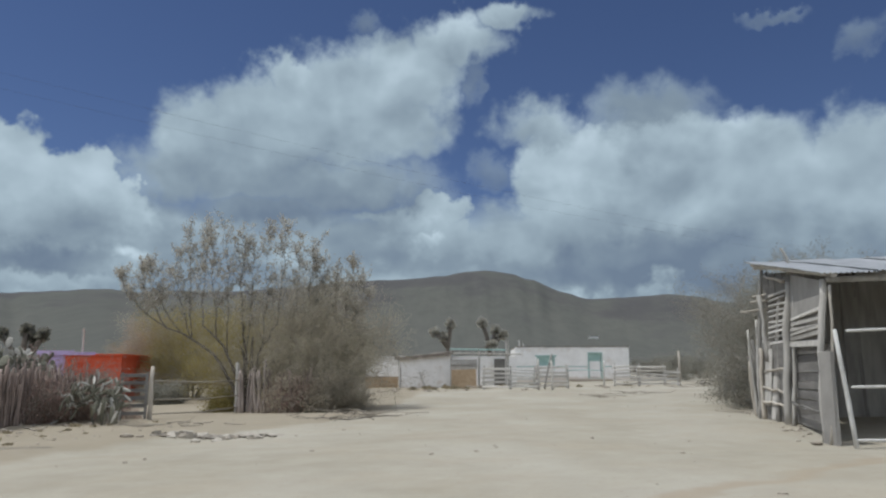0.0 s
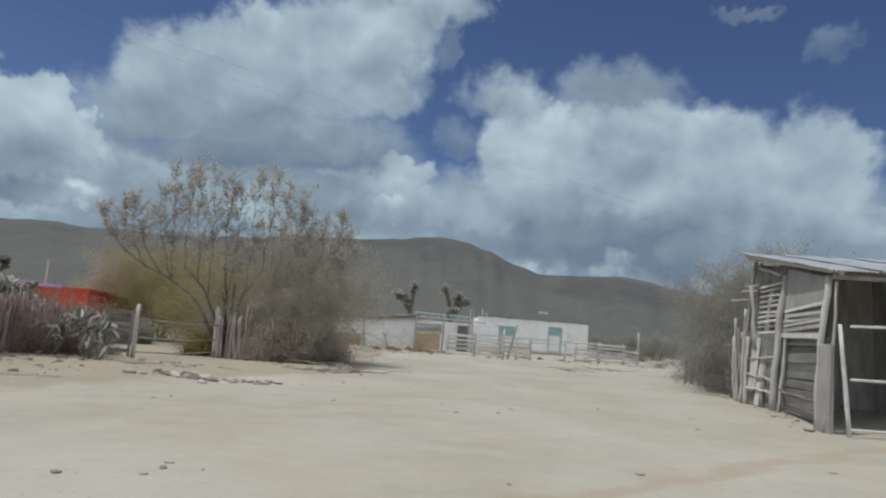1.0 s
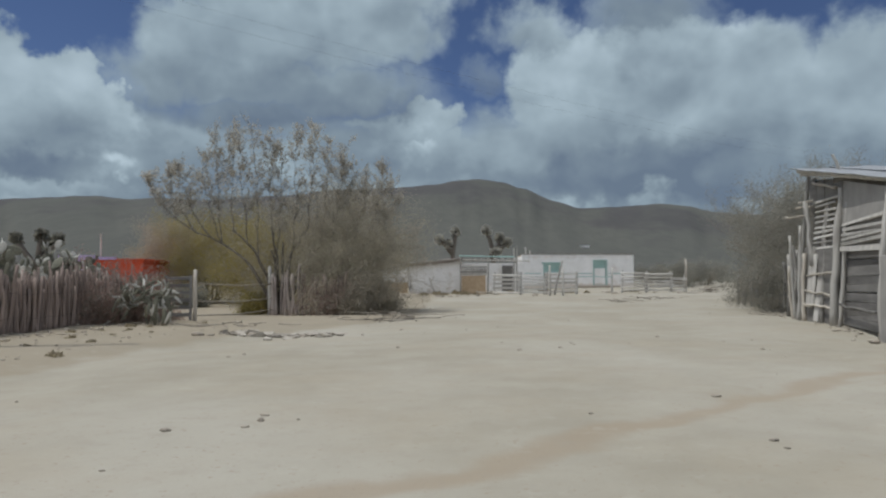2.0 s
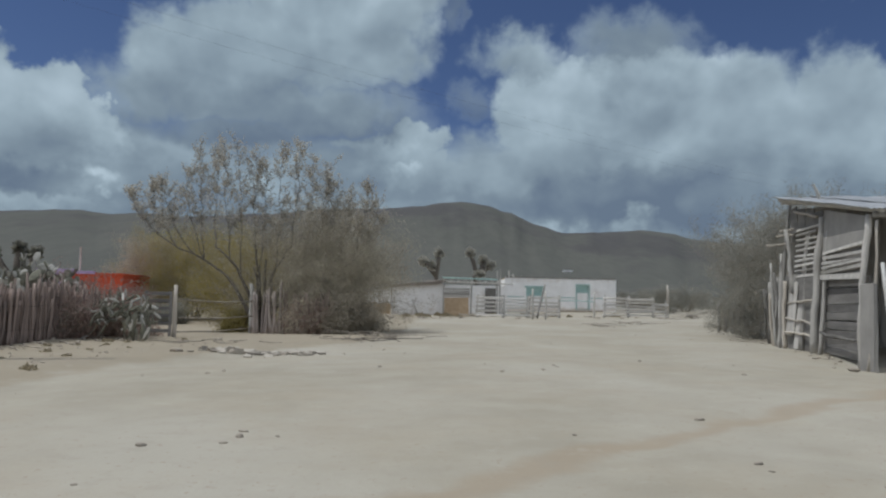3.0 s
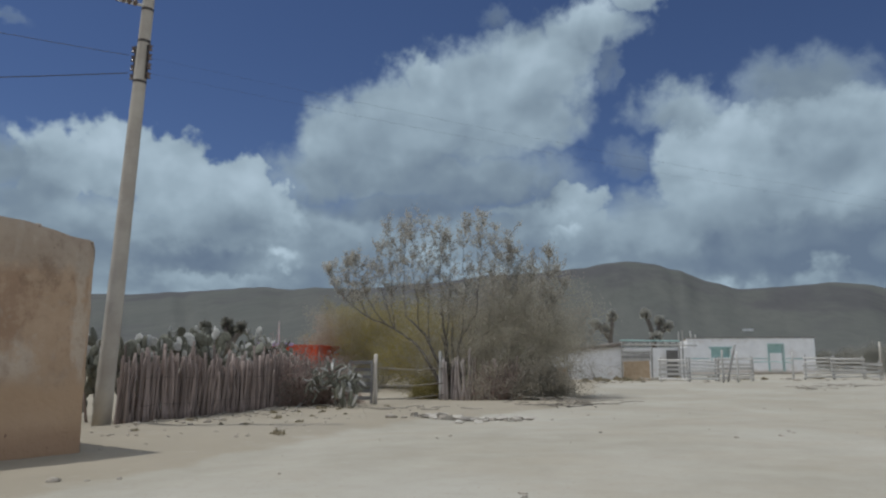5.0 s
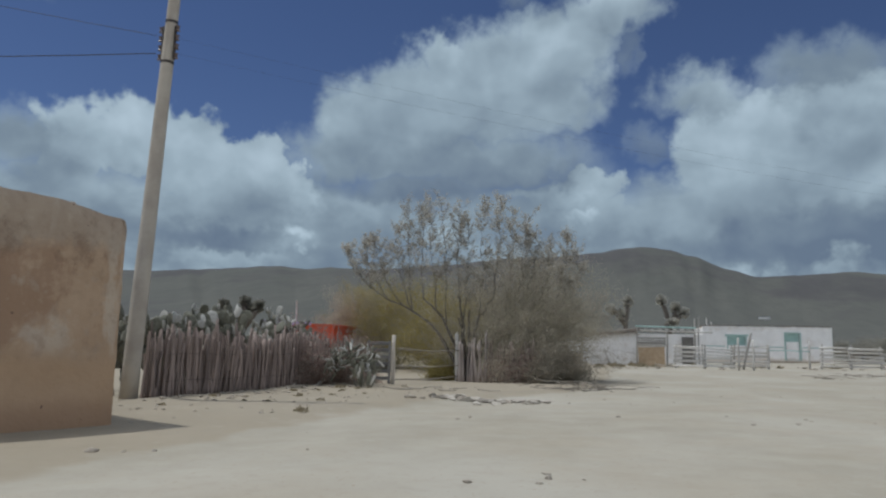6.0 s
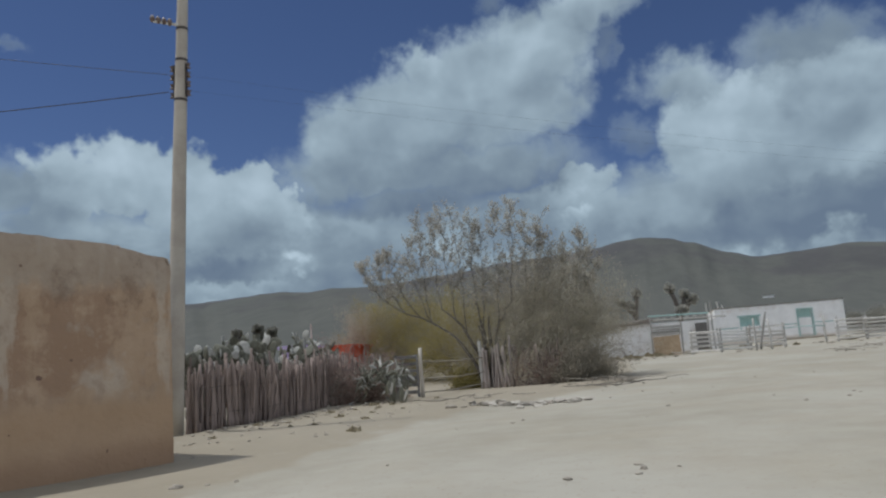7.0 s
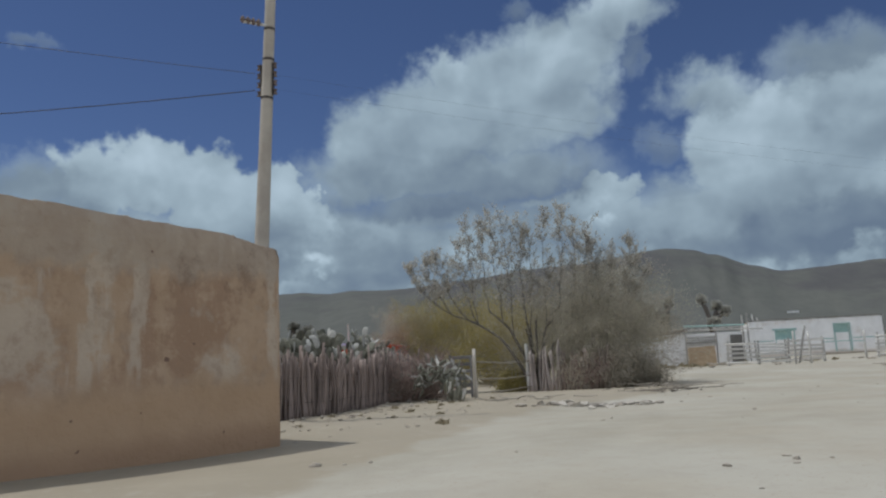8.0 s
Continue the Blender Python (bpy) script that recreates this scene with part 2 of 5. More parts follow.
def adobe_extra(n, where, colour):
    high = n.add("ShaderNodeSeparateXYZ", {0: where}).outputs[2]
    upper = n.ramp(high, 0.70, 1.05)
    # earth shows through below the coping, washed downwards
    drip = n.noise(n.vec("MULTIPLY", where, (1.5, 1.5, 0.30)), 1.3, 6.0, 0.62).outputs[0]
    cloud = n.noise(where, 0.9, 6.0, 0.62).outputs[0]
    crumb = n.noise(where, 4.5, 6.0, 0.7).outputs[0]
    fret = n.math("MULTIPLY", n.math("SUBTRACT", crumb, 0.5), 0.35)
    bare = n.ramp(n.math("ADD", n.math("ADD", n.math("MULTIPLY", drip, 0.6), n.math("MULTIPLY", cloud, 0.4)), fret), 0.45, 0.55)
    colour = n.mix(n.math("MULTIPLY", n.math("MULTIPLY", bare, upper), 0.62), colour, (0.265, 0.165, 0.105, 1))
    # pale lime left in patches and runs
    patch = n.noise(n.vec("ADD", where, (7.3, 2.1, 5.5)), 0.75, 6.0, 0.6).outputs[0]
    run = n.noise(n.vec("MULTIPLY", n.vec("ADD", where, (3.1, 0, 0)), (1.9, 1.9, 0.22)), 1.5, 6.0, 0.62).outputs[0]
    lime = n.math("MAXIMUM", n.ramp(n.math("ADD", patch, fret), 0.50, 0.60), n.ramp(n.math("ADD", run, fret), 0.54, 0.63))
    colour = n.mix(n.math("MULTIPLY", n.math("MULTIPLY", lime, upper), 0.72), colour, (0.48, 0.405, 0.315, 1))
    # greyer coping with a ragged lower edge
    top = n.math("ADD", high, n.math("ADD", n.math("MULTIPLY", drip, 0.75), n.math("MULTIPLY", fret, 1.2)))
    colour = n.mix(n.math("MULTIPLY", n.ramp(top, 2.42, 2.62), 0.7), colour, (0.375, 0.315, 0.245, 1))
    # dark weather stains under the coping
    stain = n.noise(n.vec("MULTIPLY", n.vec("ADD", where, (1.7, 4.0, 0)), (1.0, 1.0, 0.8)), 1.2, 7.0, 0.7).outputs[0]
    colour = n.mix(n.math("MULTIPLY", n.math("MULTIPLY", n.ramp(stain, 0.54, 0.66), n.ramp(high, 1.2, 1.9)), 0.6), colour, (0.17, 0.115, 0.08, 1))
    colour = n.mix(n.math("MULTIPLY", n.ramp(crumb, 0.50, 0.68), 0.42), colour, (0.27, 0.19, 0.13, 1))
    colour = n.mix(n.math("MULTIPLY", n.ramp(crumb, 0.45, 0.30), 0.30), colour, (0.50, 0.42, 0.32, 1))
    # renewed plaster along the foot, darker and redder at the very bottom
    foot = n.math("ADD", high, n.math("MULTIPLY", cloud, 0.45))
    colour = n.mix(n.math("MULTIPLY", n.ramp(foot, 1.14, 0.86), 0.72), colour, (0.43, 0.295, 0.18, 1))
    colour = n.mix(n.math("MULTIPLY", n.ramp(foot, 0.62, 0.34), 0.6), colour, (0.30, 0.19, 0.12, 1))
    pits = n.noise(where, 6.5, 2.0).outputs[0]
    return n.mix(n.ramp(pits, 0.72, 0.76), colour, (0.17, 0.11, 0.08, 1))


def lime_extra(n, where, colour):
    flake = n.noise(where, 1.1, 6.0, 0.65).outputs[0]
    colour = n.mix(n.math("MULTIPLY", n.ramp(flake, 0.54, 0.68), 0.5), colour, (0.60, 0.53, 0.46, 1))
    foot = n.math("ADD", n.add("ShaderNodeSeparateXYZ", {0: where}).outputs[2], n.math("MULTIPLY", flake, 0.6))
    return n.mix(n.math("MULTIPLY", n.ramp(foot, 0.62, 0.40), 0.55), colour, (0.45, 0.36, 0.26, 1))


M_GROUND = make_mat("dusty_earth", (0.29, 0.262, 0.203), (0.36, 0.330, 0.262), 1.4, 0.95, 0.3, 30.0, extra=ground_extra)
M_HILL = make_mat("scrub_hillside", (0.086, 0.088, 0.076), (0.106, 0.105, 0.09), 0.012, 1.0, 0.0, 0.15, stretch=(1, 0.15, 1), extra=hill_extra)
M_ADOBE = make_mat("adobe_plaster", (0.37, 0.26, 0.165), (0.445, 0.325, 0.22), 1.8, 0.95, 1.3, 14.0, extra=adobe_extra)
M_LIME = make_mat("white_limewash", (0.74, 0.725, 0.70), (0.87, 0.855, 0.83), 1.5, 0.9, 0.3, 20.0, extra=lime_extra)
M_CONCRETE = make_mat("pale_concrete", (0.36, 0.32, 0.27), (0.48, 0.44, 0.37), 2.5, 0.85, 0.25, 60.0)
M_STICK = make_mat("weathered_stick", (0.165, 0.13, 0.112), (0.34, 0.272, 0.235), 9.0, 0.9, 0.6, 60.0, 0.36, stretch=(1, 1, 0.15))
M_GREYSTICK = make_mat("grey_weathered_stick", (0.24, 0.20, 0.18), (0.44, 0.385, 0.35), 9.0, 0.9, 0.6, 60.0, 0.3, stretch=(1, 1, 0.15))
# dark gate wood; on the lower shed boards this tone includes recess shade
M_DARK_SHADED_WOOD = make_mat("dark_and_shaded_wood", (0.12, 0.114, 0.106), (0.21, 0.20, 0.186), 5.0, 0.92, 0.5, 60.0, 0.3, stretch=(0.3, 1, 1))
M_SHEET = make_mat("stained_plywood", (0.23, 0.22, 0.205), (0.34, 0.325, 0.30), 1.6, 0.9, 0.3, 40.0)
M_PLANK = make_mat("grey_plank", (0.29, 0.275, 0.25), (0.50, 0.48, 0.44), 7.0, 0.9, 0.5, 70.0, 0.3, stretch=(1, 1, 0.15))
M_SLAT = make_mat("dark_grey_boards", (0.155, 0.147, 0.135), (0.27, 0.257, 0.235), 5.0, 0.9, 0.4, 60.0, 0.2, stretch=(0.3, 1, 1))
M_PALE = make_mat("bleached_wood", (0.36, 0.32, 0.265), (0.55, 0.505, 0.435), 6.0, 0.85, 0.4, 60.0, 0.18, stretch=(1, 1, 0.2))
M_RAIL = make_mat("whitened_rails", (0.46, 0.43, 0.385), (0.66, 0.63, 0.58), 6.0, 0.85, 0.3, 60.0, 0.2, stretch=(0.2, 1, 1))
M_BARK = make_mat("mesquite_bark", (0.085, 0.074, 0.062), (0.18, 0.158, 0.132), 12.0, 0.95, 0.5, 50.0)
M_TWIG = make_mat("grey_twigs", (0.22, 0.195, 0.155), (0.36, 0.325, 0.275), 8.0, 0.95, 0.0, 40.0)
M_TIN = make_mat("galvanised_sheet", (0.34, 0.35, 0.355), (0.50, 0.51, 0.515), 2.0, 0.45, 0.1, 30.0, 0.08, 0.6)
M_STONE = make_mat("field_stone", (0.26, 0.225, 0.18), (0.46, 0.41, 0.34), 9.0, 0.95, 0.5, 50.0, 0.25)
M_SLAB = make_mat("pale_broken_stone", (0.29, 0.262, 0.215), (0.44, 0.402, 0.342), 6.0, 0.95, 0.4, 40.0, 0.2)
M_IRON = make_mat("dark_iron", (0.05, 0.045, 0.042), (0.11, 0.095, 0.085), 20.0, 0.6, 0.2, 80.0, 0.1, 0.7)
M_PORCELAIN = make_mat("glazed_porcelain", (0.10, 0.075, 0.065), (0.17, 0.13, 0.11), 10.0, 0.25, 0.0)
M_PAD = make_mat("cactus_pad", (0.11, 0.108, 0.08), (0.235, 0.23, 0.178), 7.0, 0.75, 0.4, 40.0, 0.3)
M_PADPALE = make_mat("pale_dry_and_lit_pad", (0.33, 0.318, 0.278), (0.57, 0.555, 0.50), 7.0, 0.7, 0.4, 40.0, 0.2)
M_RED = make_mat("orange_red_paint", (0.50, 0.075, 0.035), (0.66, 0.115, 0.05), 1.2, 0.8, 0.2, 25.0)
M_LILAC = make_mat("lilac_paint", (0.42, 0.32, 0.56), (0.52, 0.42, 0.66), 1.2, 0.8, 0.2, 25.0)
M_TEAL = make_mat("turquoise_paint", (0.26, 0.40, 0.375), (0.40, 0.55, 0.51), 3.0, 0.7, 0.2, 30.0)
M_MUD = make_mat("mud_brick", (0.36, 0.26, 0.16), (0.48, 0.37, 0.25), 4.0, 0.95, 0.5, 30.0)
M_DOORSHADE = make_mat("painted_interior_shade", (0.03, 0.028, 0.026), (0.06, 0.055, 0.05), 3.0, 0.95, 0.0)
M_THATCH = make_mat("old_roofing", (0.13, 0.11, 0.095), (0.26, 0.225, 0.19), 5.0, 0.95, 0.5, 40.0)
M_PIPE = make_mat("white_pipe_paint", (0.48, 0.47, 0.44), (0.64, 0.63, 0.60), 6.0, 0.5, 0.1, 50.0)
M_LEAF = leaf_mat("mesquite_leaves", (0.345, 0.312, 0.235), (0.505, 0.462, 0.355))
M_LEAFDRY = leaf_mat("dry_leaves", (0.35, 0.325, 0.275), (0.57, 0.54, 0.47))
M_LEAFGOLD = leaf_mat("yellowing_leaves", (0.265, 0.222, 0.085), (0.43, 0.365, 0.15))
M_LEAFDARK = leaf_mat("dusty_green_leaves", (0.25, 0.242, 0.205), (0.37, 0.362, 0.31))
M_REDBRUSH = leaf_mat("reddish_dry_brush", (0.25, 0.175, 0.15), (0.37, 0.275, 0.235))
M_DIMBRUSH = leaf_mat("dim_brown_brush", (0.265, 0.238, 0.19), (0.40, 0.365, 0.295))
M_WEED = leaf_mat("dry_weeds", (0.26, 0.22, 0.145), (0.42, 0.37, 0.26))
M_YUCCADIM = leaf_mat("dark_yucca_blades", (0.13, 0.13, 0.105), (0.30, 0.29, 0.245))
M_YUCCA = leaf_mat("yucca_blades", (0.30, 0.29, 0.25), (0.56, 0.545, 0.485))

# ---- mesh helpers ----


class Mesh:
    """Collects vertices and faces of one mesh."""

    def __init__(self):
        self.v, self.f = [], []

    def tube(self, points, radii, sides=6, cap=True):
        start, rings = len(self.v), len(points)
        for i, p in enumerate(points):
            a, b = points[max(i - 1, 0)], points[min(i + 1, rings - 1)]
            way = (b - a).normalized()
            side = way.cross(Vector((0.31, 0.87, 0.39))).normalized()
            other = way.cross(side)
            for k in range(sides):
                t = 2 * math.pi * k / sides
                self.v.append(p + (side * math.cos(t) + other * math.sin(t)) * radii[i])
        for i in range(rings - 1):
            for k in range(sides):
                a, b = start + i * sides + k, start + i * sides + (k + 1) % sides
                self.f.append((a, b, b + sides, a + sides))
        if cap:
            self.f.append(tuple(start + k for k in reversed(range(sides))))
            self.f.append(tuple(start + (rings - 1) * sides + k for k in range(sides)))
        return self

    def box(self, lo, hi, m=None, jitter=0.0):
        start = len(self.v)
        for x in (lo[0], hi[0]):
            for y in (lo[1], hi[1]):
                for z in (lo[2], hi[2]):
                    p = Vector((x + random.uniform(-jitter, jitter), y + random.uniform(-jitter, jitter), z + random.uniform(-jitter, jitter)))
                    self.v.append(m @ p if m else p)
        for q in ((0, 1, 3, 2), (4, 6, 7, 5), (0, 4, 5, 1), (2, 3, 7, 6), (0, 2, 6, 4), (1, 5, 7, 3)):
            self.f.append(tuple(start + k for k in q))
        return self

    def leaf(self, p, size, way=None):
        way = way or Vector((random.gauss(0, 1), random.gauss(0, 1), random.gauss(0, 1))).normalized()
        side = way.cross(Vector((random.gauss(0, 1), random.gauss(0, 1), random.gauss(0, 1)))).normalized() * size * 0.3
        start = len(self.v)
        self.v += [p, p + way * size * 0.5 + side, p + way * size, p + way * size * 0.5 - side]
        self.f.append((start, start + 1, start + 2, start + 3))

    def blob(self, centre, size, rings=6, sides=9, rough=0.18):
        start = len(self.v)
        shift = Vector((random.uniform(0, 90), random.uniform(0, 90), 0))
        for i in range(rings + 1):
            a = math.pi * i / rings
            for k in range(sides):
                b = 2 * math.pi * k / sides
                d = Vector((math.sin(a) * math.cos(b), math.sin(a) * math.sin(b), math.cos(a)))
                r = 1 + rough * 2 * noise.noise(d * 1.6 + shift)
                self.v.append(Vector(centre) + Vector((d.x * size[0], d.y * size[1], d.z * size[2])) * r)
        for i in range(rings):
            for k in range(sides):
                a, b = start + i * sides + k, start + i * sides + (k + 1) % sides
                self.f.append((a, a + sides, b + sides, b))
        return self

    def mesh(self, name, material, smooth=False):
        data = bpy.data.meshes.new(name)
        data.from_pydata([tuple(p) for p in self.v], [], self.f)
        data.materials.append(material)
        if smooth:
            data.shade_smooth()
        data.validate()
        return data


def thing(name, place, label, category, group="", rz=0.0, kind=""):
    ob = new(name)
    ob.empty_display_size = 0.2
    ob.matrix_world = pose(*place, 0, 0, rz)
    return tagged(ob, label, category, group, kind)


def part(name, data, material, parent, label="", m=None, smooth=False):
    """Links a Mesh, or mesh data that other parts share, as one object under a thing or a part."""
    if isinstance(data, Mesh):
        data = data.mesh(name, material, smooth)
    ob = new(name, data)
    ob.parent = parent
    ob.matrix_local = m or Matrix()
    return tagged(ob, label)


def alone(name, data, material, label, category, place=(0, 0, 0), group="", kind="", smooth=False, rz=0.0):
    ob = new(name, data.mesh(name, material, smooth) if isinstance(data, Mesh) else data)
    ob.matrix_world = pose(*place, 0, 0, rz)
    return tagged(ob, label, category, group, kind)


def stick(length, r0, r1, bend=0.03, sides=6, steps=4):
    """A crooked, roughly cut pole that stands on its lower end."""
    pts, sway = [], Vector((random.uniform(-bend, bend), random.uniform(-bend, bend), 0))
    for i in range(steps + 1):
        t = i / steps
        pts.append(Vector((0, 0, length * t)) + sway * length * math.sin(t * 3.0) + Vector((random.uniform(-1, 1), random.uniform(-1, 1), 0)) * r0 * 0.25)
    radii = [r0 + (r1 - r0) * i / steps + random.uniform(-0.1, 0.1) * r0 for i in range(steps + 1)]
    return Mesh().tube(pts, radii, sides)


def smooth01(t):
    t = min(max(t, 0.0), 1.0)
    return t * t * (3 - 2 * t)


# ---- ground and hills ----


def ground_height(x, y):
    base = 0.10 + 0.018 * min(max(x, -15), 18) - 0.014 * min(max(y, -5), 24) + 0.3 * smooth01((y - 53) / 5)
    base -= 0.045 * math.exp(-((x + 8.0) ** 2 + (y - 6.0) ** 2) / 6)
    base -= 0.14 * math.exp(-((x - 5.3) ** 2 + (y - 10.8) ** 2) / 5)
    if abs(x) < 60 and -30 < y < 90:
        # soft hummocks, and the low shoulder between road and verge
        base += 0.012 * noise.noise(Vector((x * 0.35, y * 0.35, 3.1))) + 0.005 * noise.noise(Vector((x * 1.3, y * 1.3, 7.7)))
        edge = -6.5 + 0.33 * min(max(y - 9.5, 0), 11) + 0.5 * noise.noise(Vector((0.0, y * 0.3, 1.7))) + 0.25 * noise.noise(Vector((2.0, y * 0.9, 1.7)))
        if y < 22:
            base += 0.05 * smooth01((edge - x) / 0.5) * smooth01((y - 7.4) / 1.8) - 0.03 * math.exp(-((x - edge - 0.5) / 0.5) ** 2)
        base -= 0.02 * math.exp(-((y - RILL_SLOPE * x - RILL_START + 0.5 * noise.noise(Vector((x * 0.5, 0, 2)))) / 0.25) ** 2)
        if 9.5 < y < 20:
            base += 0.07 * math.exp(-((x + 10.25 + 0.2 * noise.noise(Vector((y * 0.6, 0, 8)))) / 0.4) ** 2) * (0.6 + 0.8 * noise.noise(Vector((x * 0.8, y * 1.4, 5))))
        # wheel ruts
        for rut in (0.6 + 0.25 * math.sin(y * 0.13), 2.3 + 0.25 * math.sin(y * 0.13)):
            base -= 0.022 * math.exp(-((x - rut - 0.02 * y) / 0.2) ** 2)
    return base


def axis(near_lo, near_hi, step, far_lo, far_hi):
    out = [near_lo + step * i for i in range(int((near_hi - near_lo) / step) + 1)]
    a, s = out[-1], step
    while a < far_hi:
        s *= 1.25
        a += s
        out.append(min(a, far_hi))
    a, s = out[0], step
    low = []
    while a > far_lo:
        s *= 1.25
        a -= s
        low.append(max(a, far_lo))
    return low[::-1] + out


def make_ground():
    xs, ys = axis(-14, 11, 0.16, -4600, 4600), axis(-3, 28, 0.16, -4600, 4600)
    g = Mesh()
    g.v = [(x, y, ground_height(x, y)) for y in ys for x in xs]
    w = len(xs)
    g.f = [(j * w + i, j * w + i + 1, (j + 1) * w + i + 1, (j + 1) * w + i) for j in range(len(ys) - 1) for i in range(w - 1)]
    alone("ground", g, M_GROUND, "pale dusty earth road and bare desert ground", "ground", kind="structure", smooth=True)


# crest of the range: azimuth and elevation in degrees
CREST = ((-90, 3.4), (-60, 4.2), (-45, 4.6), (-36.7, 4.9), (-33.5, 5.2), (-27, 5.75), (-25, 5.6), (-23, 5.8), (-20, 5.75), (-14, 6.25), (-9, 6.85), (-5, 7.0), (-2, 7.25),
         (0.5, 7.62), (2, 7.72), (3.5, 7.5), (5.5, 6.95), (8, 5.95), (10, 5.4), (13, 5.45), (16, 5.62), (18, 5.4), (20, 4.9), (22.5, 4.6), (28, 4.3), (36, 4.0), (60, 3.2), (90, 2.6))


def crest(a):
    for (a0, e0), (a1, e1) in zip(CREST, CREST[1:]):
        if a <= a1:
            return e0 + (e1 - e0) * smooth01((a - a0) / (a1 - a0)) * 0.5 + (e1 - e0) * 0.5 * (a - a0) / (a1 - a0)
    return CREST[-1][1]


def hill_height(a, r):
    top = math.tan(radians(crest(a) - 0.1 + 0.05 * noise.noise(Vector((a * 1.1, 0, 5))))) * 2300
    rise = smooth01((r - 450) / 1850) if r <= 2300 else 1 - 0.25 * (r - 2300) / 1200
    x, y = r * math.sin(radians(a)), r * math.cos(radians(a))
    gully = noise.fractal(Vector((a * 0.42 + 0.0003 * r, r * 0.00012, 2.0)), 0.9, 2.0, 4)
    return top * rise ** 1.25 * (1 - 0.10 * abs(gully) * smooth01((2250 - r) / 900)) - 3 * (1 - rise)


def make_hills():
    h, cols = Mesh(), 421
    rs = [430 + 1870 * (i / 44) for i in range(45)] + [2450, 2700, 3100, 3500]
    for r in rs:
        for i in range(cols):
            a = -85 + 155 * i / (cols - 1)
            h.v.append((r * math.sin(radians(a)), r * math.cos(radians(a)), hill_height(a, r)))
    h.f = [(j * cols + i, j * cols + i + 1, (j + 1) * cols + i + 1, (j + 1) * cols + i) for j in range(len(rs) - 1) for i in range(cols - 1)]
    alone("mountain_range", h, M_HILL, "low scrub-covered desert mountain range behind the village", "mountain", kind="structure", smooth=True)


make_ground()
make_hills()


def on_ground(x, y, sink=0.02):
    return (x, y, ground_height(x, y) - sink)

# ---- adobe wall and utility pole ----


def adobe_building():
    """A windowless mud house by the road. Its own frame: x along the street face (from the far corner back), y outwards."""
    ob = thing("adobe_house", on_ground(-8.5, 7.08, 0.0), "weathered brown adobe house wall with peeling mud plaster", "house", rz=66.0)
    LONG, DEEP, HIGH = 10.0, 4.2, 2.56
    wall = Mesh()

    def face(a, b, along, drop):
        """One wall face from a to b, with uneven surface and worn top."""
        start, steps, rows = len(wall.v), int(along / 0.10), 26
        out = Vector((b - a).to_tuple()).normalized().cross(Vector((0, 0, 1)))
        for i in range(steps + 1):
            p = a.lerp(b, i / steps)
            top = HIGH + 0.1 * smooth01(-p.x / 0.9) - 0.042 * p.x + 0.035 * noise.noise(Vector((p.x * 0.9, p.y * 0.9, 4))) + 0.02 * noise.noise(Vector((p.x * 4, p.y * 4, 9)))
            for k in range(rows + 1):
                z = -0.3 + (top + 0.3) * k / rows
                off = 0.035 * noise.noise(Vector((p.x * 0.8, p.y * 0.8, z * 0.8))) + 0.034 * noise.noise(Vector((p.x * 2.6, p.y * 2.6, z * 2.6))) + 0.02 * noise.noise(Vector((p.x * 7, p.y * 7, z * 7)))
                off += 0.025 * smooth01((0.45 - z) / 0.45) - 0.05 * smooth01((z - top + 0.16) / 0.16)
                if i in (0, steps):
                    off = -0.06 * smooth01((z - top + 0.16) / 0.16)
                q = p + out * off
                if i in (0, steps):
                    # worn corner
                    q += (Vector((-LONG / 2, DEEP / 2, 0)) - p).normalized() * (0.03 + 0.035 * noise.noise(Vector((p.x, p.y, z * 2.2))) + 0.02 * noise.noise(Vector((p.x, p.y, z * 7))))
                wall.v.append(Vector((q.x, q.y, z)))
        for i in range(steps):
            for k in range(rows):
                c = start + i * (rows + 1) + k
                wall.f.append((c, c + rows + 1, c + rows + 2, c + 1))

    c = [Vector((0, 0, 0)), Vector((0, DEEP, 0)), Vector((-LONG, DEEP, 0)), Vector((-LONG, 0, 0))]
    face(c[3], c[0], LONG, 0), face(c[0], c[1], DEEP, 0), face(c[1], c[2], LONG, 0), face(c[2], c[3], DEEP, 0)
    part("wall", wall, M_ADOBE, ob, m=Matrix(), smooth=True)
    part("roof", Mesh().box((-LONG + 0.05, 0.06, HIGH - 0.3), (-0.05, DEEP - 0.05, HIGH - 0.09)), M_MUD, ob, "flat mud roof behind the wall top")
    # crumbs of old coping along the top edge
    for i in range(26):
        x, s = -random.uniform(0.4, 8.5), random.uniform(0.03, 0.08)
        part("coping_stone", Mesh().blob((0, 0, 0), (s * 1.6, s, s * 0.6), 5, 7), M_STONE, ob, m=Matrix.Translation((x, random.uniform(0.07, 0.22), HIGH + 0.09 - 0.042 * x)))


adobe_building()


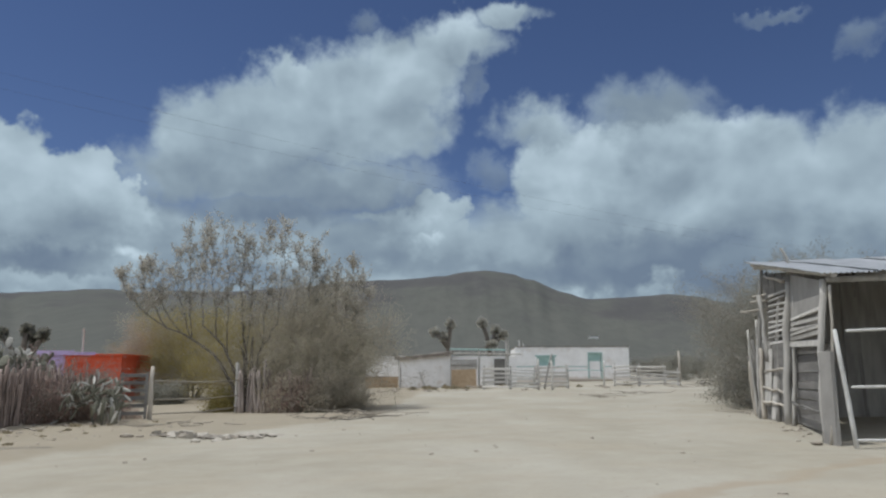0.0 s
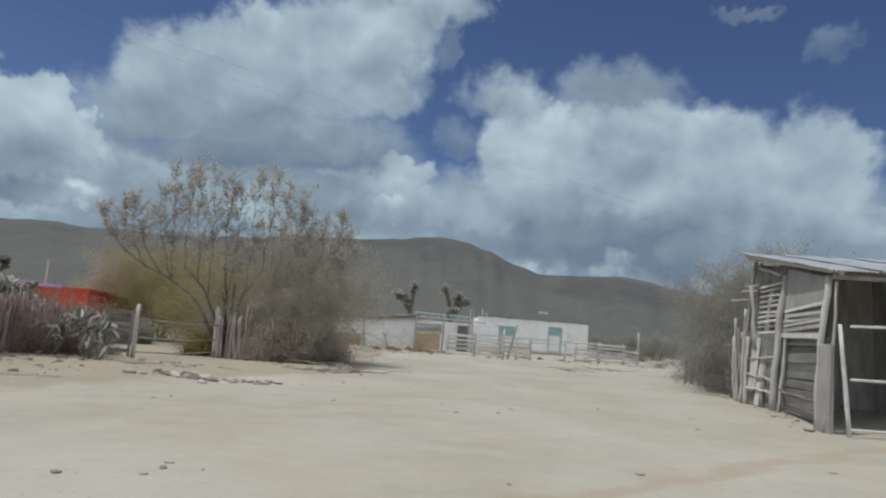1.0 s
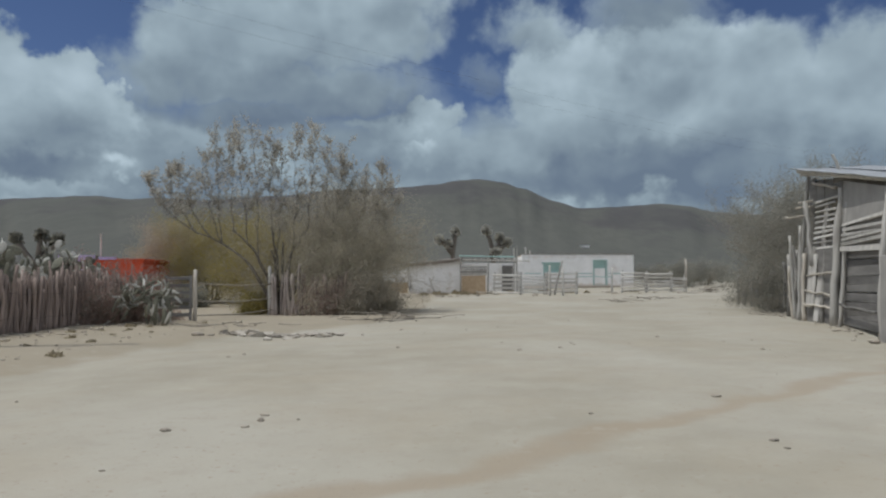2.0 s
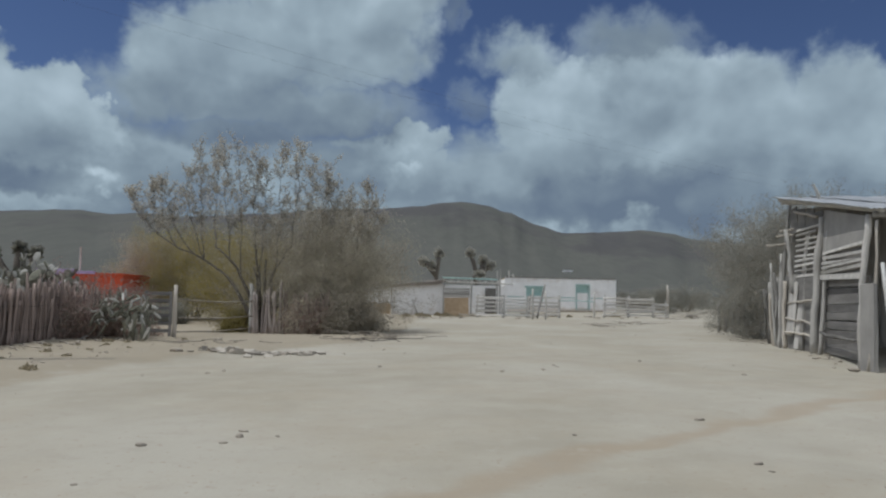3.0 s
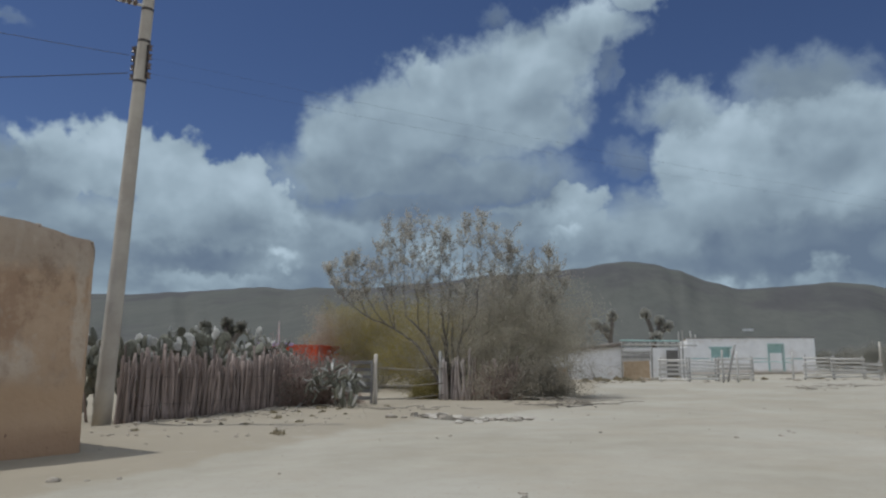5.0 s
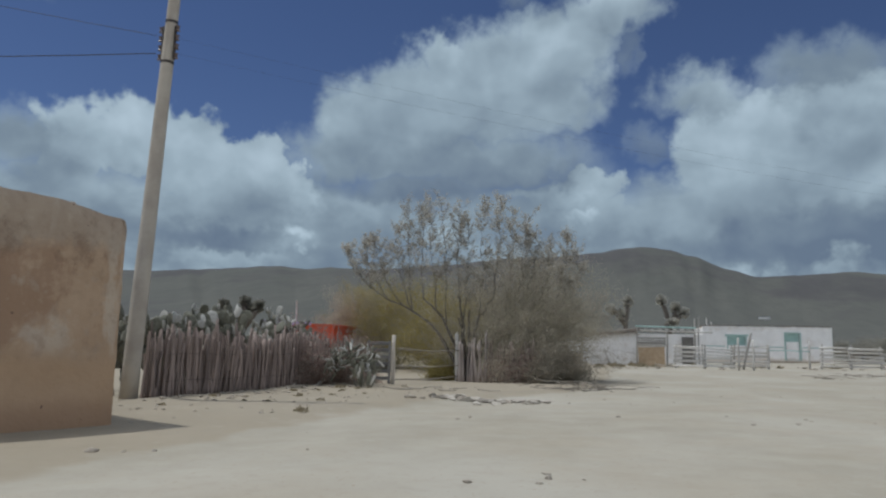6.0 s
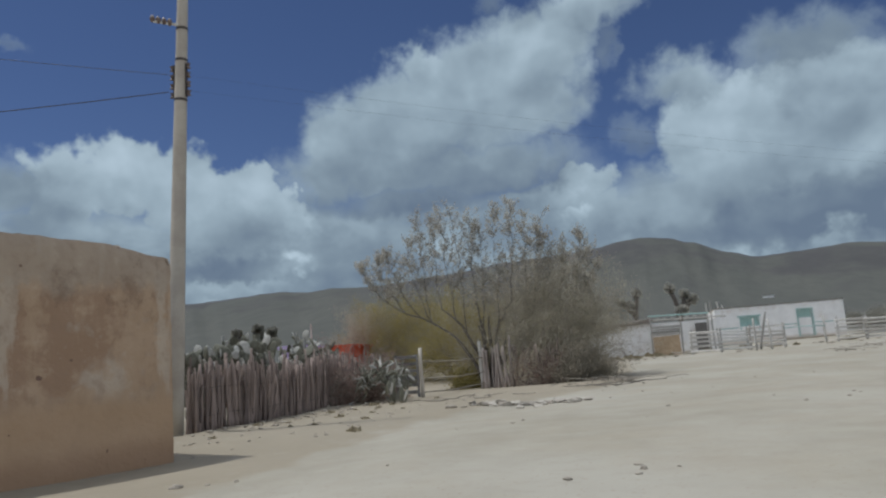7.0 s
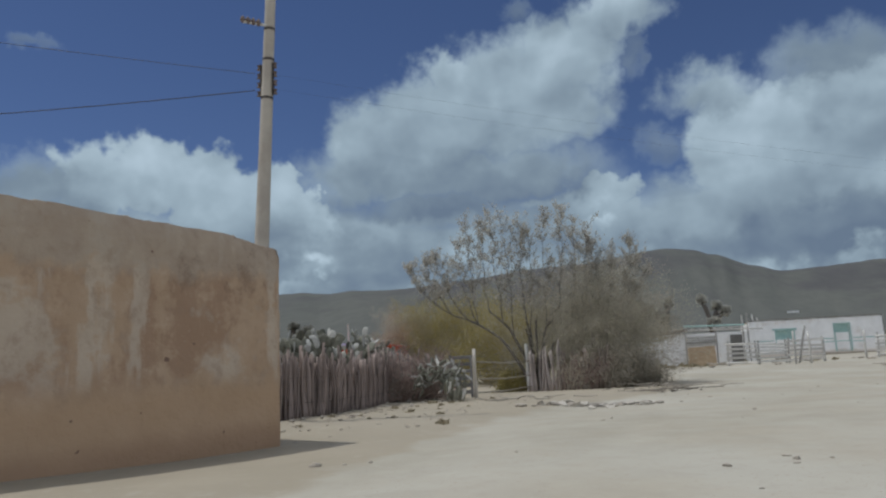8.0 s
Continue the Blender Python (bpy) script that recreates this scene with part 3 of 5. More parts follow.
def utility_pole():
    x, y = -10.85, 10.4
    ob = thing("utility_pole", on_ground(x, y, 0.05), "tall tapered round concrete utility pole beside the stick fence", "utility pole")
    HIGH = 8.9
    lean = Vector((0.042, 0.0, 1.0))
    part("shaft", Mesh().tube([lean * (HIGH * i / 12) for i in range(13)], [0.158 - 0.062 * i / 12 for i in range(13)], 20), M_CONCRETE, ob, smooth=True)
    for z in (6.24, 7.03, 7.66):
        part("band", Mesh().tube([lean * (z - 0.025), lean * (z + 0.025)], [0.158 - 0.007 * z + 0.007] * 2, 16), M_IRON, ob, "rusty iron strap")
    for side in (-1, 1):
        rack = part("insulator_rack", Mesh().box((-0.012, -0.025, -0.33), (0.012, 0.025, 0.33)), M_IRON, ob, "upright iron rack with spool insulators", Matrix.Translation((side * 0.13 + 0.278, -0.02, 6.62)))
        for k in range(4):
            part("spool_insulator", Mesh().tube([Vector((0, 0, -0.045)), Vector((0, 0, -0.02)), Vector((0, 0, 0.02)), Vector((0, 0, 0.045))], [0.045, 0.028, 0.028, 0.045], 10), M_PORCELAIN, rack, m=Matrix.Translation((side * 0.045, 0, -0.27 + 0.18 * k)))
    arm = part("crossarm", Mesh().tube([Vector((0, 0, 0)), Vector((-0.30, -0.36, -0.03))], [0.028, 0.028], 6), M_PIPE, ob, "short side arm with a row of insulators", Matrix.Translation((0.3, -0.08, 7.72)))
    for k in range(4):
        t = 0.35 + 0.22 * k
        part("pin_insulator", Mesh().tube([Vector((0, 0, -0.05)), Vector((0, 0, 0)), Vector((0, 0, 0.05)), Vector((0, 0, 0.085))], [0.025, 0.055, 0.042, 0.018], 10), M_PORCELAIN, arm, m=Matrix.Translation((-0.30 * t, -0.36 * t, 0.0)))
    base = Vector(on_ground(x, y, 0.05))

    def cable(a, b, sag, r=0.011):
        pts = [base + a + (b - a) * (i / 24) - Vector((0, 0, sag * 4 * (i / 24) * (1 - i / 24))) for i in range(25)]
        alone("power_line", Mesh().tube(pts, [r] * 25, 5), M_IRON, "thin dark overhead electric wire fixed to the concrete pole", "wire", group="overhead wires")

    cable(Vector((0.0, 0, 6.45)), Vector((-34, -12, 7.4)), 1.1, 0.009)
    cable(Vector((0.0, 0, 6.8)), Vector((-22, -16, 9.2)), 0.5, 0.005)
    for z in (6.45, 6.75):
        cable(Vector((0.3, 0, z)), Vector((52, 40, z + 2.2)), 1.5, 0.0012)


utility_pole()

# ---- stick fences, gate ----
STICKS = [stick(1.0, 0.032, 0.022, 0.05, 6, 6).mesh("picket", M_STICK, True) for _ in range(14)]


STICKS_GREY = [stick(1.0, 0.044, 0.034, 0.03).mesh("picket", M_GREYSTICK, True) for _ in range(5)]


def stick_fence(points, low, high, gap, label, pool=STICKS, backing=False):
    """Close-set upright sticks along a line, tied with two wires."""
    ob = thing("stick_fence", on_ground(*points[0]), label, "fence")
    home = ob.matrix_world.translation
    rows = [[], []]
    for (ax, ay), (bx, by) in zip(points, points[1:]):
        n = max(2, int(math.hypot(bx - ax, by - ay) / gap))
        for i in range(n):
            t = (i + random.uniform(-0.3, 0.3)) / n
            x, y = ax + (bx - ax) * t, ay + (by - ay) * t
            g = Vector(on_ground(x + random.uniform(-0.09, 0.05), y, 0.06)) - home
            tall = random.uniform(low, high) * random.choice((1, 1, 1, 1, 0.86, 0.93, 1.1))
            w = random.uniform(0.65, 1.35)
            m = Matrix.Translation(g) @ pose(0, 0, 0, random.gauss(0, 2.8), random.gauss(0, 2.8), random.uniform(0, 360)) @ Matrix.Diagonal((w, w, tall, 1))
            part("picket", random.choice(pool), None, ob, m=m)
            for k, h in enumerate((0.35, 0.85)):
                rows[k].append(g + Vector((0.07, 0, h)))
    if backing:
        # a close-set row added behind to shut out lit ground and shade the gaps
        old = Mesh()
        for (ax, ay), (bx, by) in zip(points, points[1:]):
            n = max(2, int(math.hypot(bx - ax, by - ay) / 0.045))
            for i in range(n):
                t = (i + random.random()) / n
                g = Vector(on_ground(ax + (bx - ax) * t - random.uniform(0.10, 0.22), ay + (by - ay) * t, 0.06)) - home
                top = g + Vector((random.gauss(0, 0.06), random.gauss(0, 0.06), random.uniform(low * 0.75, high * 0.9)))
                old.tube([g, g.lerp(top, 0.5) + Vector((random.gauss(0, 0.02), random.gauss(0, 0.02), 0)), top], [0.036, 0.034, 0.024], 5)
        tagged(part("stick_backing", old, M_STICK, ob), kind="stuff")
    for pts in rows:
        part("tie_wire", Mesh().tube(pts[::3], [0.0035] * len(pts[::3]), 4), M_IRON, ob)
    return ob


stick_fence([(-10.6, 10.65), (-10.45, 13.3), (-10.5, 16.0), (-10.5, 18.4), (-10.1, 19.1)], 1.02, 1.46, 0.036, "dark weathered fence of close-set upright mesquite sticks", backing=True)
stick_fence([(-13.6, 10.6), (-11.75, 11.3)], 1.5, 2.0, 0.13, "tall crooked dark stick fence behind the pole")
stick_fence([(-7.95, 24.2), (-6.6, 23.2)], 1.3, 1.66, 0.085, "grey weathered stick fence in front of the mesquite", STICKS_GREY)
stick_fence([(-6.6, 23.2), (-5.6, 22.5), (-5.0, 22.3)], 1.1, 1.5, 0.06, "dark reddish stick fence half hidden by the mesquite bush")


def gate():
    ob = thing("ladder_gate", on_ground(-9.45, 18.9), "dark old wooden slatted gate standing ajar beside its post", "gate", rz=28)
    for x in (0.0, 0.62):
        part("stile", Mesh().box((x - 0.035, -0.03, 0.05), (x + 0.035, 0.03, 1.28), jitter=0.006), M_DARK_SHADED_WOOD, ob)
    for k in range(6):
        part("slat", Mesh().box((0.03, -0.02, 0.16 + 0.2 * k), (0.6, 0.02, 0.25 + 0.2 * k), jitter=0.008), M_DARK_SHADED_WOOD, ob)
    alone("gate_post", stick(1.48, 0.06, 0.052, 0.008, 8), M_PALE, "pale upright wooden gate post", "post", on_ground(-8.82, 19.3, 0.06), smooth=True)
    for a, b, h in (((-8.8, 19.45), (-7.9, 24.0), 0.16), ((-8.8, 19.45), (-7.9, 24.0), 0.55), ((-8.8, 19.45), (-7.9, 24.0), 1.05)):
        p, q = Vector(on_ground(*a)) + Vector((0, 0, h)), Vector(on_ground(*b)) + Vector((0, 0, h + 0.05))
        mid = (p + q) / 2 + Vector((0, 0, -0.05))
        alone("gate_rail", Mesh().tube([p, mid, q], [0.018, 0.02, 0.017], 6), M_TWIG, "weathered round rail across the gateway", "rail", group="gateway rails", smooth=True)
    alone("corner_post", stick(1.75, 0.08, 0.07, 0.01, 8), M_PLANK, "grey weathered corner post of the stick fence", "post", on_ground(-8.05, 24.3, 0.06), smooth=True)


gate()

# ---- cacti ----


def pad_mesh(name, material):
    m = Mesh()
    rings, sides = 7, 12
    for i in range(rings + 1):
        a = math.pi * i / rings
        for k in range(sides):
            b = 2 * math.pi * k / sides
            z = 0.5 - 0.5 * math.cos(a)
            wide = math.sin(a) * (0.34 + 0.12 * z)
            m.v.append(Vector((wide * math.cos(b), math.sin(a) * 0.055 * math.sin(b) + 0.03 * math.sin(3 * z), z)))
    m.f = [(i * sides + k, i * sides + (k + 1) % sides, (i + 1) * sides + (k + 1) % sides, (i + 1) * sides + k) for i in range(rings) for k in range(sides)]
    return m.mesh(name, material, True)


PAD, PAD_PALE = pad_mesh("pad", M_PAD), pad_mesh("pale_pad", M_PADPALE)


def prickly_pear(x, y, tall, wide, count, label, sag=0.0, old=0.26, slim=1.0):
    ob = thing("prickly_pear", on_ground(x, y), label, "cactus", group="prickly pears along the fence")
    tips, made = [], 0
    while made < count:
        if not tips:
            a, r = random.uniform(0, 6.28), random.uniform(0, wide * 0.9)
            tips.append((Vector((r * math.cos(a), r * math.sin(a), random.uniform(0, 0.1))), random.uniform(0, 360), 0))
        p, turn, level = tips.pop(random.randrange(len(tips)))
        size = random.uniform(0.18, 0.43) * (0.97 ** level)
        tilt = random.gauss(0, 14 + 5 * level) + (random.choice((-1, 1)) * sag if level > 1 else 0)
        m = Matrix.Translation(p) @ pose(0, 0, 0, 0, 0, turn) @ pose(0, 0, 0, random.gauss(0, 14), tilt, 0) @ Matrix.Diagonal((size * slim, size, size, 1))
        # a share of pale pads: dry ones, and sunlit faces put into the colour
        dry = random.random() < old
        part("pad", PAD_PALE if dry else PAD, None, ob, "pale pad, coloured for dryness and for light on its face" if dry else "", m)
        made += 1
        for _ in range(random.choice((1, 2, 2, 3))):
            q = m @ Vector((random.uniform(-0.28, 0.28), 0, random.uniform(0.78, 0.96)))
            if 0.05 < q.z < tall and math.hypot(q.x, q.y) < wide * 1.25:
                tips.append((q, turn + random.gauss(0, 60), level + 1))
    return ob


GREEN = "dense grey-green prickly pear cactus behind the stick fence"
for x, y, tall, wide, count in ((-11.55, 11.9, 1.3, 0.6, 50), (-11.5, 13.0, 1.45, 0.7, 62), (-11.5, 14.1, 1.75, 0.7, 70), (-11.6, 15.2, 1.9, 0.7, 74), (-11.5, 16.3, 1.95, 0.7, 74), (-12.4, 16.9, 2.05, 0.7, 60), (-11.5, 17.5, 1.8, 0.6, 56), (-12.9, 14.6, 1.9, 0.8, 60), (-12.7, 12.6, 1.6, 0.8, 50), (-13.4, 18.9, 1.75, 0.7, 56), (-14.3, 20.6, 1.9, 0.8, 60), (-12.2, 18.6, 1.6, 0.6, 46), (-11.3, 11.5, 1.4, 0.4, 50), (-11.25, 12.4, 1.5, 0.4, 50), (-11.2, 13.4, 1.65, 0.4, 50), (-11.15, 17.0, 1.5, 0.4, 44), (-10.95, 17.9, 1.5, 0.38, 56), (-11.6, 18.6, 1.85, 0.5, 50), (-11.2, 15.7, 1.75, 0.4, 36), (-11.2, 14.5, 1.6, 0.4, 36)):
    prickly_pear(x, y, tall, wide, count, GREEN, 0.0, 0.30, 0.85)
prickly_pear(-11.72, 11.25, 2.55, 0.3, 80, "tall dark prickly pear between the mud house and the pole", 0.0, 0.15, 0.8)
CLUMP = "drooping half-dead prickly pear clump beside the gate"
prickly_pear(-9.25, 17.5, 1.05, 0.5, 130, CLUMP, 66, 0.2, 0.30)
prickly_pear(-9.7, 17.5, 0.85, 0.5, 90, CLUMP, 70, 0.2, 0.30)
prickly_pear(-8.9, 16.9, 0.36, 0.55, 44, "low broken prickly pear at the foot of the fence", 70, 0.3, 0.3)


def yucca(x, y, arms, label, size=0.44, group="tree yuccas", blades=None):
    """A tree yucca: thick trunk arms, each ending in a ball of blades."""
    ob = thing("tree_yucca", on_ground(x, y), label, "yucca", group=group)
    for pts in arms:
        v = [Vector(p) for p in pts]
        arm = part("stem", Mesh().tube(v, [size * (0.55 - 0.1 * i / len(v)) for i in range(len(v))], 8), M_BARK, ob, smooth=True)
        head = Mesh()
        way = (v[-1] - v[-2]).normalized()
        for _ in range(160):
            d = (Vector((random.gauss(0, 1), random.gauss(0, 1), random.gauss(0, 1))).normalized() + way * 0.55).normalized()
            head.leaf(v[-1] - way * size * random.uniform(0, 0.9), size * random.uniform(1.0, 1.6), d)
        part("blade_head", head, blades or M_YUCCA, arm, "ball of pointed grey-green blades")


# ---- trees ----


def grow(wood, leaves, p, way, length, r, level, spec):
    """One branch, its side branches, and leaves on the thin ones."""
    pts, radii, d = [p], [r], way.copy()
    for i in range(4):
        d = (d + Vector((random.gauss(0, 1), random.gauss(0, 1), random.gauss(0, 1))) * spec["wander"] + Vector((0, 0, spec["up"]))).normalized()
        p = p + d * length / 4
        pts.append(p)
        radii.append(max(r * (1 - 0.16 * (i + 1)), 0.004))
    wood.tube(pts, radii, 6 if level < 2 else 4 if level < 3 else 3, cap=False)
    if level >= spec["levels"]:
        for _ in range(spec["leaves"]):
            q = pts[random.randint(0, 3)].lerp(pts[4], random.random())
            leaves.leaf(q + Vector((random.gauss(0, 1), random.gauss(0, 1), random.gauss(0, 1))) * spec["puff"], random.uniform(0.6, 1.4) * spec["size"])
        return
    for k in range(spec["forks"][level]):
        t = random.uniform(0.35, 1.0)
        q = pts[min(int(t * 4), 3)].lerp(pts[min(int(t * 4) + 1, 4)], t * 4 % 1)
        side = Vector((random.gauss(0, 1), random.gauss(0, 1), random.gauss(0, 0.6)))
        grow(wood, leaves, q, (d + side * spec["open"]).normalized(), length * random.uniform(0.55, 0.85), radii[2] * 0.62, level + 1, spec)
    grow(wood, leaves, pts[-1], d, length * 0.7, radii[-1], level + 1, spec)


def tree(name, x, y, limbs, spec, leaf, label, category="tree", group="", bark=None, stretch=(1, 1, 1)):
    ob = thing(name, on_ground(x, y, 0.05), label, category, group=group)
    wood, leaves = Mesh(), Mesh()
    for foot, way, length, r in limbs:
        grow(wood, leaves, Vector(foot), Vector(way).normalized(), length, r, 0, spec)
    part("trunk", wood, bark or M_BARK, ob, smooth=True)
    part("crown", leaves, leaf, ob)
    return ob


def mesquite_tree():
    """A multi-stemmed mesquite: low spreading limbs that turn up into leafy sprays."""
    random.seed(12)
    x, y = -7.5, 24.7
    ob = thing("mesquite_tree", on_ground(x, y, 0.05), "large sparse mesquite tree with leafy upright sprays", "tree")
    floor_z = ob.matrix_world.translation.z
    wood, leaves = Mesh(), Mesh()
    limbs = []
    for tip in ((-3.4, 0.2, 2.95), (-1.9, -0.4, 3.0), (-0.75, 0.3, 3.2), (0.6, -0.2, 3.0), (1.7, 0.4, 2.7), (2.7, -0.1, 2.4)):
        tip = Vector(tip)
        foot = Vector((-0.3 + 0.06 * tip.x, 0.1 * tip.y, 0))
        bend = Vector((tip.x * 0.25 - 0.2, tip.y * 0.4, 2.2))
        limb = []
        for i in range(10):
            t = i / 9
            p = foot * (1 - t) ** 2 + bend * 2 * t * (1 - t) + tip * t * t
            limb.append(p + Vector((random.gauss(0, 1), random.gauss(0, 1), random.gauss(0, 0.6))) * 0.05 * t)
        wood.tube(limb, [0.075 - 0.0055 * i for i in range(10)], 7, cap=False)
        limbs.append(limb)

    def fork(across, high):
        """The point of the limbs from which a spray at this place leaves."""
        best = min((p for limb in limbs for p in limb[5:]), key=lambda p: abs(p.x - 0.8 * across) + 0.2 * abs(p.z - 0.45 * high))
        return best.copy()

    # where each spray ends: across, height
    for sx, top in ((-5.0, 4.5), (-4.55, 5.0), (-3.8, 4.85), (-3.2, 5.3), (-2.75, 6.1), (-2.3, 6.1), (-1.6, 6.1), (-1.2, 6.3), (-0.6, 6.0), (-0.3, 5.5), (0.3, 5.95), (1.0, 6.1), (1.4, 5.75), (1.8, 5.7), (2.15, 5.0), (2.65, 4.7), (3.35, 4.85), (3.7, 4.3)):
        sy = random.uniform(-0.9, 0.9)
        end = Vector((sx, sy, top - floor_z))
        foot = fork(sx, end.z)
        bend = Vector((sx * 0.9 + 0.1 * foot.x, sy * 0.7, foot.z + (end.z - foot.z) * 0.42))
        pts = []
        for i in range(9):
            t = i / 8
            p = foot * (1 - t) ** 2 + bend * 2 * t * (1 - t) + end * t * t
            pts.append(p + Vector((random.gauss(0, 1), random.gauss(0, 1), random.gauss(0, 0.5))) * 0.06 * min(1, 2 * t))
        wood.tube(pts, [max(0.006, 0.026 * (1 - i / 8)) for i in range(9)], 5, cap=False)
        # twigs along the spray, each with tufts of leaves
        for k in range(34):
            t = random.uniform(0.12, 1.0) ** 0.7
            i = min(int(t * 8), 7)
            p = pts[i].lerp(pts[i + 1], t * 8 - i)
            way = Vector((random.gauss(0, 0.8), random.gauss(0, 0.8), random.uniform(0.3, 1.1))).normalized()
            long = random.uniform(0.35, 0.85) * (1.3 - 0.6 * t)
            mid, tip = p + way * long * 0.5, p + (way + Vector((0, 0, 0.3))).normalized() * long
            wood.tube([p, mid, tip], [0.008, 0.006, 0.004], 3, cap=False)
            for _ in range(random.randint(3, 6)):
                c = p.lerp(tip, random.uniform(0.2, 1.05))
                for _ in range(random.randint(5, 11)):
                    leaves.leaf(c + Vector((random.gauss(0, 1), random.gauss(0, 1), random.gauss(0, 1.2))) * 0.06, random.uniform(0.05, 0.095))
    # short thick stems at the foot
    for sx, sy, long in ((-0.35, 0.0, 2.3), (-0.05, 0.1, 2.6), (0.3, -0.05, 2.0)):
        pts = [Vector((-0.2 + sx * (0.3 + 0.7 * i / 6) + random.gauss(0, 0.03), sy, long * i / 6)) for i in range(7)]
        wood.tube(pts, [0.10 - 0.011 * i for i in range(7)], 8, cap=False)
    # fine brush round the limbs
    brush = Mesh()
    for limb in limbs:
        for _ in range(1200):
            t = random.uniform(0.35, 1.0) * 9
            i = min(int(t), 8)
            c = limb[i].lerp(limb[i + 1], t - i)
            brush.leaf(c + Vector((random.gauss(0, 0.42), random.gauss(0, 0.42), random.gauss(0.05, 0.40))), random.uniform(0.03, 0.065))
    part("trunk", wood, M_BARK, ob, smooth=True)
    part("crown", leaves, M_LEAFDRY, ob, "dusty pale leaves in tufts")
    part("lower_foliage", brush, M_LEAF, ob, "fine olive-brown lower foliage")


mesquite_tree()
BUSH = dict(levels=4, forks=(3, 3, 3, 2), wander=0.22, up=0.03, open=0.8, leaves=22, puff=0.17, size=0.042)
FULL = dict(levels=4, forks=(3, 3, 3, 2), wander=0.22, up=0.03, open=0.8, leaves=30, puff=0.16, size=0.055)
THIN = dict(levels=3, forks=(4, 4, 4), wander=0.3, up=0.0, open=1.0, leaves=11, puff=0.13, size=0.045)
LOWB = dict(levels=3, forks=(4, 4, 3), wander=0.25, up=0.02, open=0.9, leaves=30, puff=0.15, size=0.052)


def shrub(x, y, radius, tall, stems, spec, leaf, label, name="mesquite_bush", group=""):
    random.seed(int(100 * x + 37 * y))
    limbs = []
    for k in range(stems):
        a = 6.283 * (k + random.random()) / stems
        s = random.uniform(0.3, 1.0)
        limbs.append(((0.25 * math.cos(a), 0.25 * math.sin(a), 0), (math.cos(a) * s * radius, math.sin(a) * s * radius, tall * random.uniform(0.5, 1.0)), 0.36 * math.hypot(radius * s, tall), 0.05))
    return tree(name, x, y, limbs, spec, leaf, label, "shrub", group, M_TWIG)


shrub(-5.95, 25.6, 1.75, 5.2, 13, BUSH, M_LEAF, "broad dusty olive-brown mesquite bush by the road")
shrub(-5.45, 25.9, 0.9, 5.4, 9, BUSH, M_LEAF, "tall grey-brown mesquite bush beside the road")
shrub(-5.0, 23.9, 1.05, 3.2, 12, BUSH, M_LEAF, "grey-brown brush filling the roadside end of the thicket")
shrub(-8.75, 25.5, 0.45, 0.8, 8, LOWB, M_LEAFGOLD, "low yellow-green bush inside the gateway", "desert_shrub")
shrub(-4.5, 23.0, 0.85, 1.6, 12, LOWB, M_DIMBRUSH, "low brown brush at the foot of the mesquite bush")
shrub(-5.55, 22.9, 0.85, 1.5, 10, THIN, M_REDBRUSH, "thin reddish dry brush beside the stick fence")
shrub(-17.6, 40.0, 1.9, 5.6, 9, FULL, M_LEAF, "brownish thorn bush behind the red house", "thorn_bush")
shrub(-15.0, 38.8, 2.0, 6.0, 10, FULL, M_LEAFGOLD, "tall yellow-green desert shrub beyond the gateway", "desert_shrub")
shrub(-12.2, 37.0, 2.0, 5.4, 10, FULL, M_LEAFGOLD, "yellowing desert shrub beyond the gateway", "desert_shrub")
shrub(-9.9, 33.5, 1.9, 4.3, 9, FULL, M_LEAFGOLD, "yellow-green bush behind the mesquite", "desert_shrub")
shrub(-10.85, 18.3, 1.0, 2.3, 14, THIN, M_REDBRUSH, "reddish dry brush grown through the stick fence", "thorn_bush")
shrub(-10.8, 17.0, 0.8, 1.6, 9, THIN, M_REDBRUSH, "thin reddish brush caught in the stick fence", "thorn_bush")
shrub(-10.7, 19.9, 0.8, 1.5, 9, THIN, M_REDBRUSH, "thin reddish brush at the end of the stick fence", "thorn_bush")
shrub(-14.2, 33.0, 1.0, 1.2, 7, LOWB, M_LEAFDARK, "dark low bush beyond the gateway", "thorn_bush")

# ---- plank shed by the road ----
SHED = [(8.75, 24.0), (8.0, 20.8), (6.75, 17.3), (5.90, 13.95), (5.32, 11.5), (5.2, 10.5)]


def shed_line(y):
    for (x0, y0), (x1, y1) in zip(SHED, SHED[1:]):
        if y >= y1:
            return x0 + (x1 - x0) * (y0 - y) / (y0 - y1)
    return SHED[-1][0]


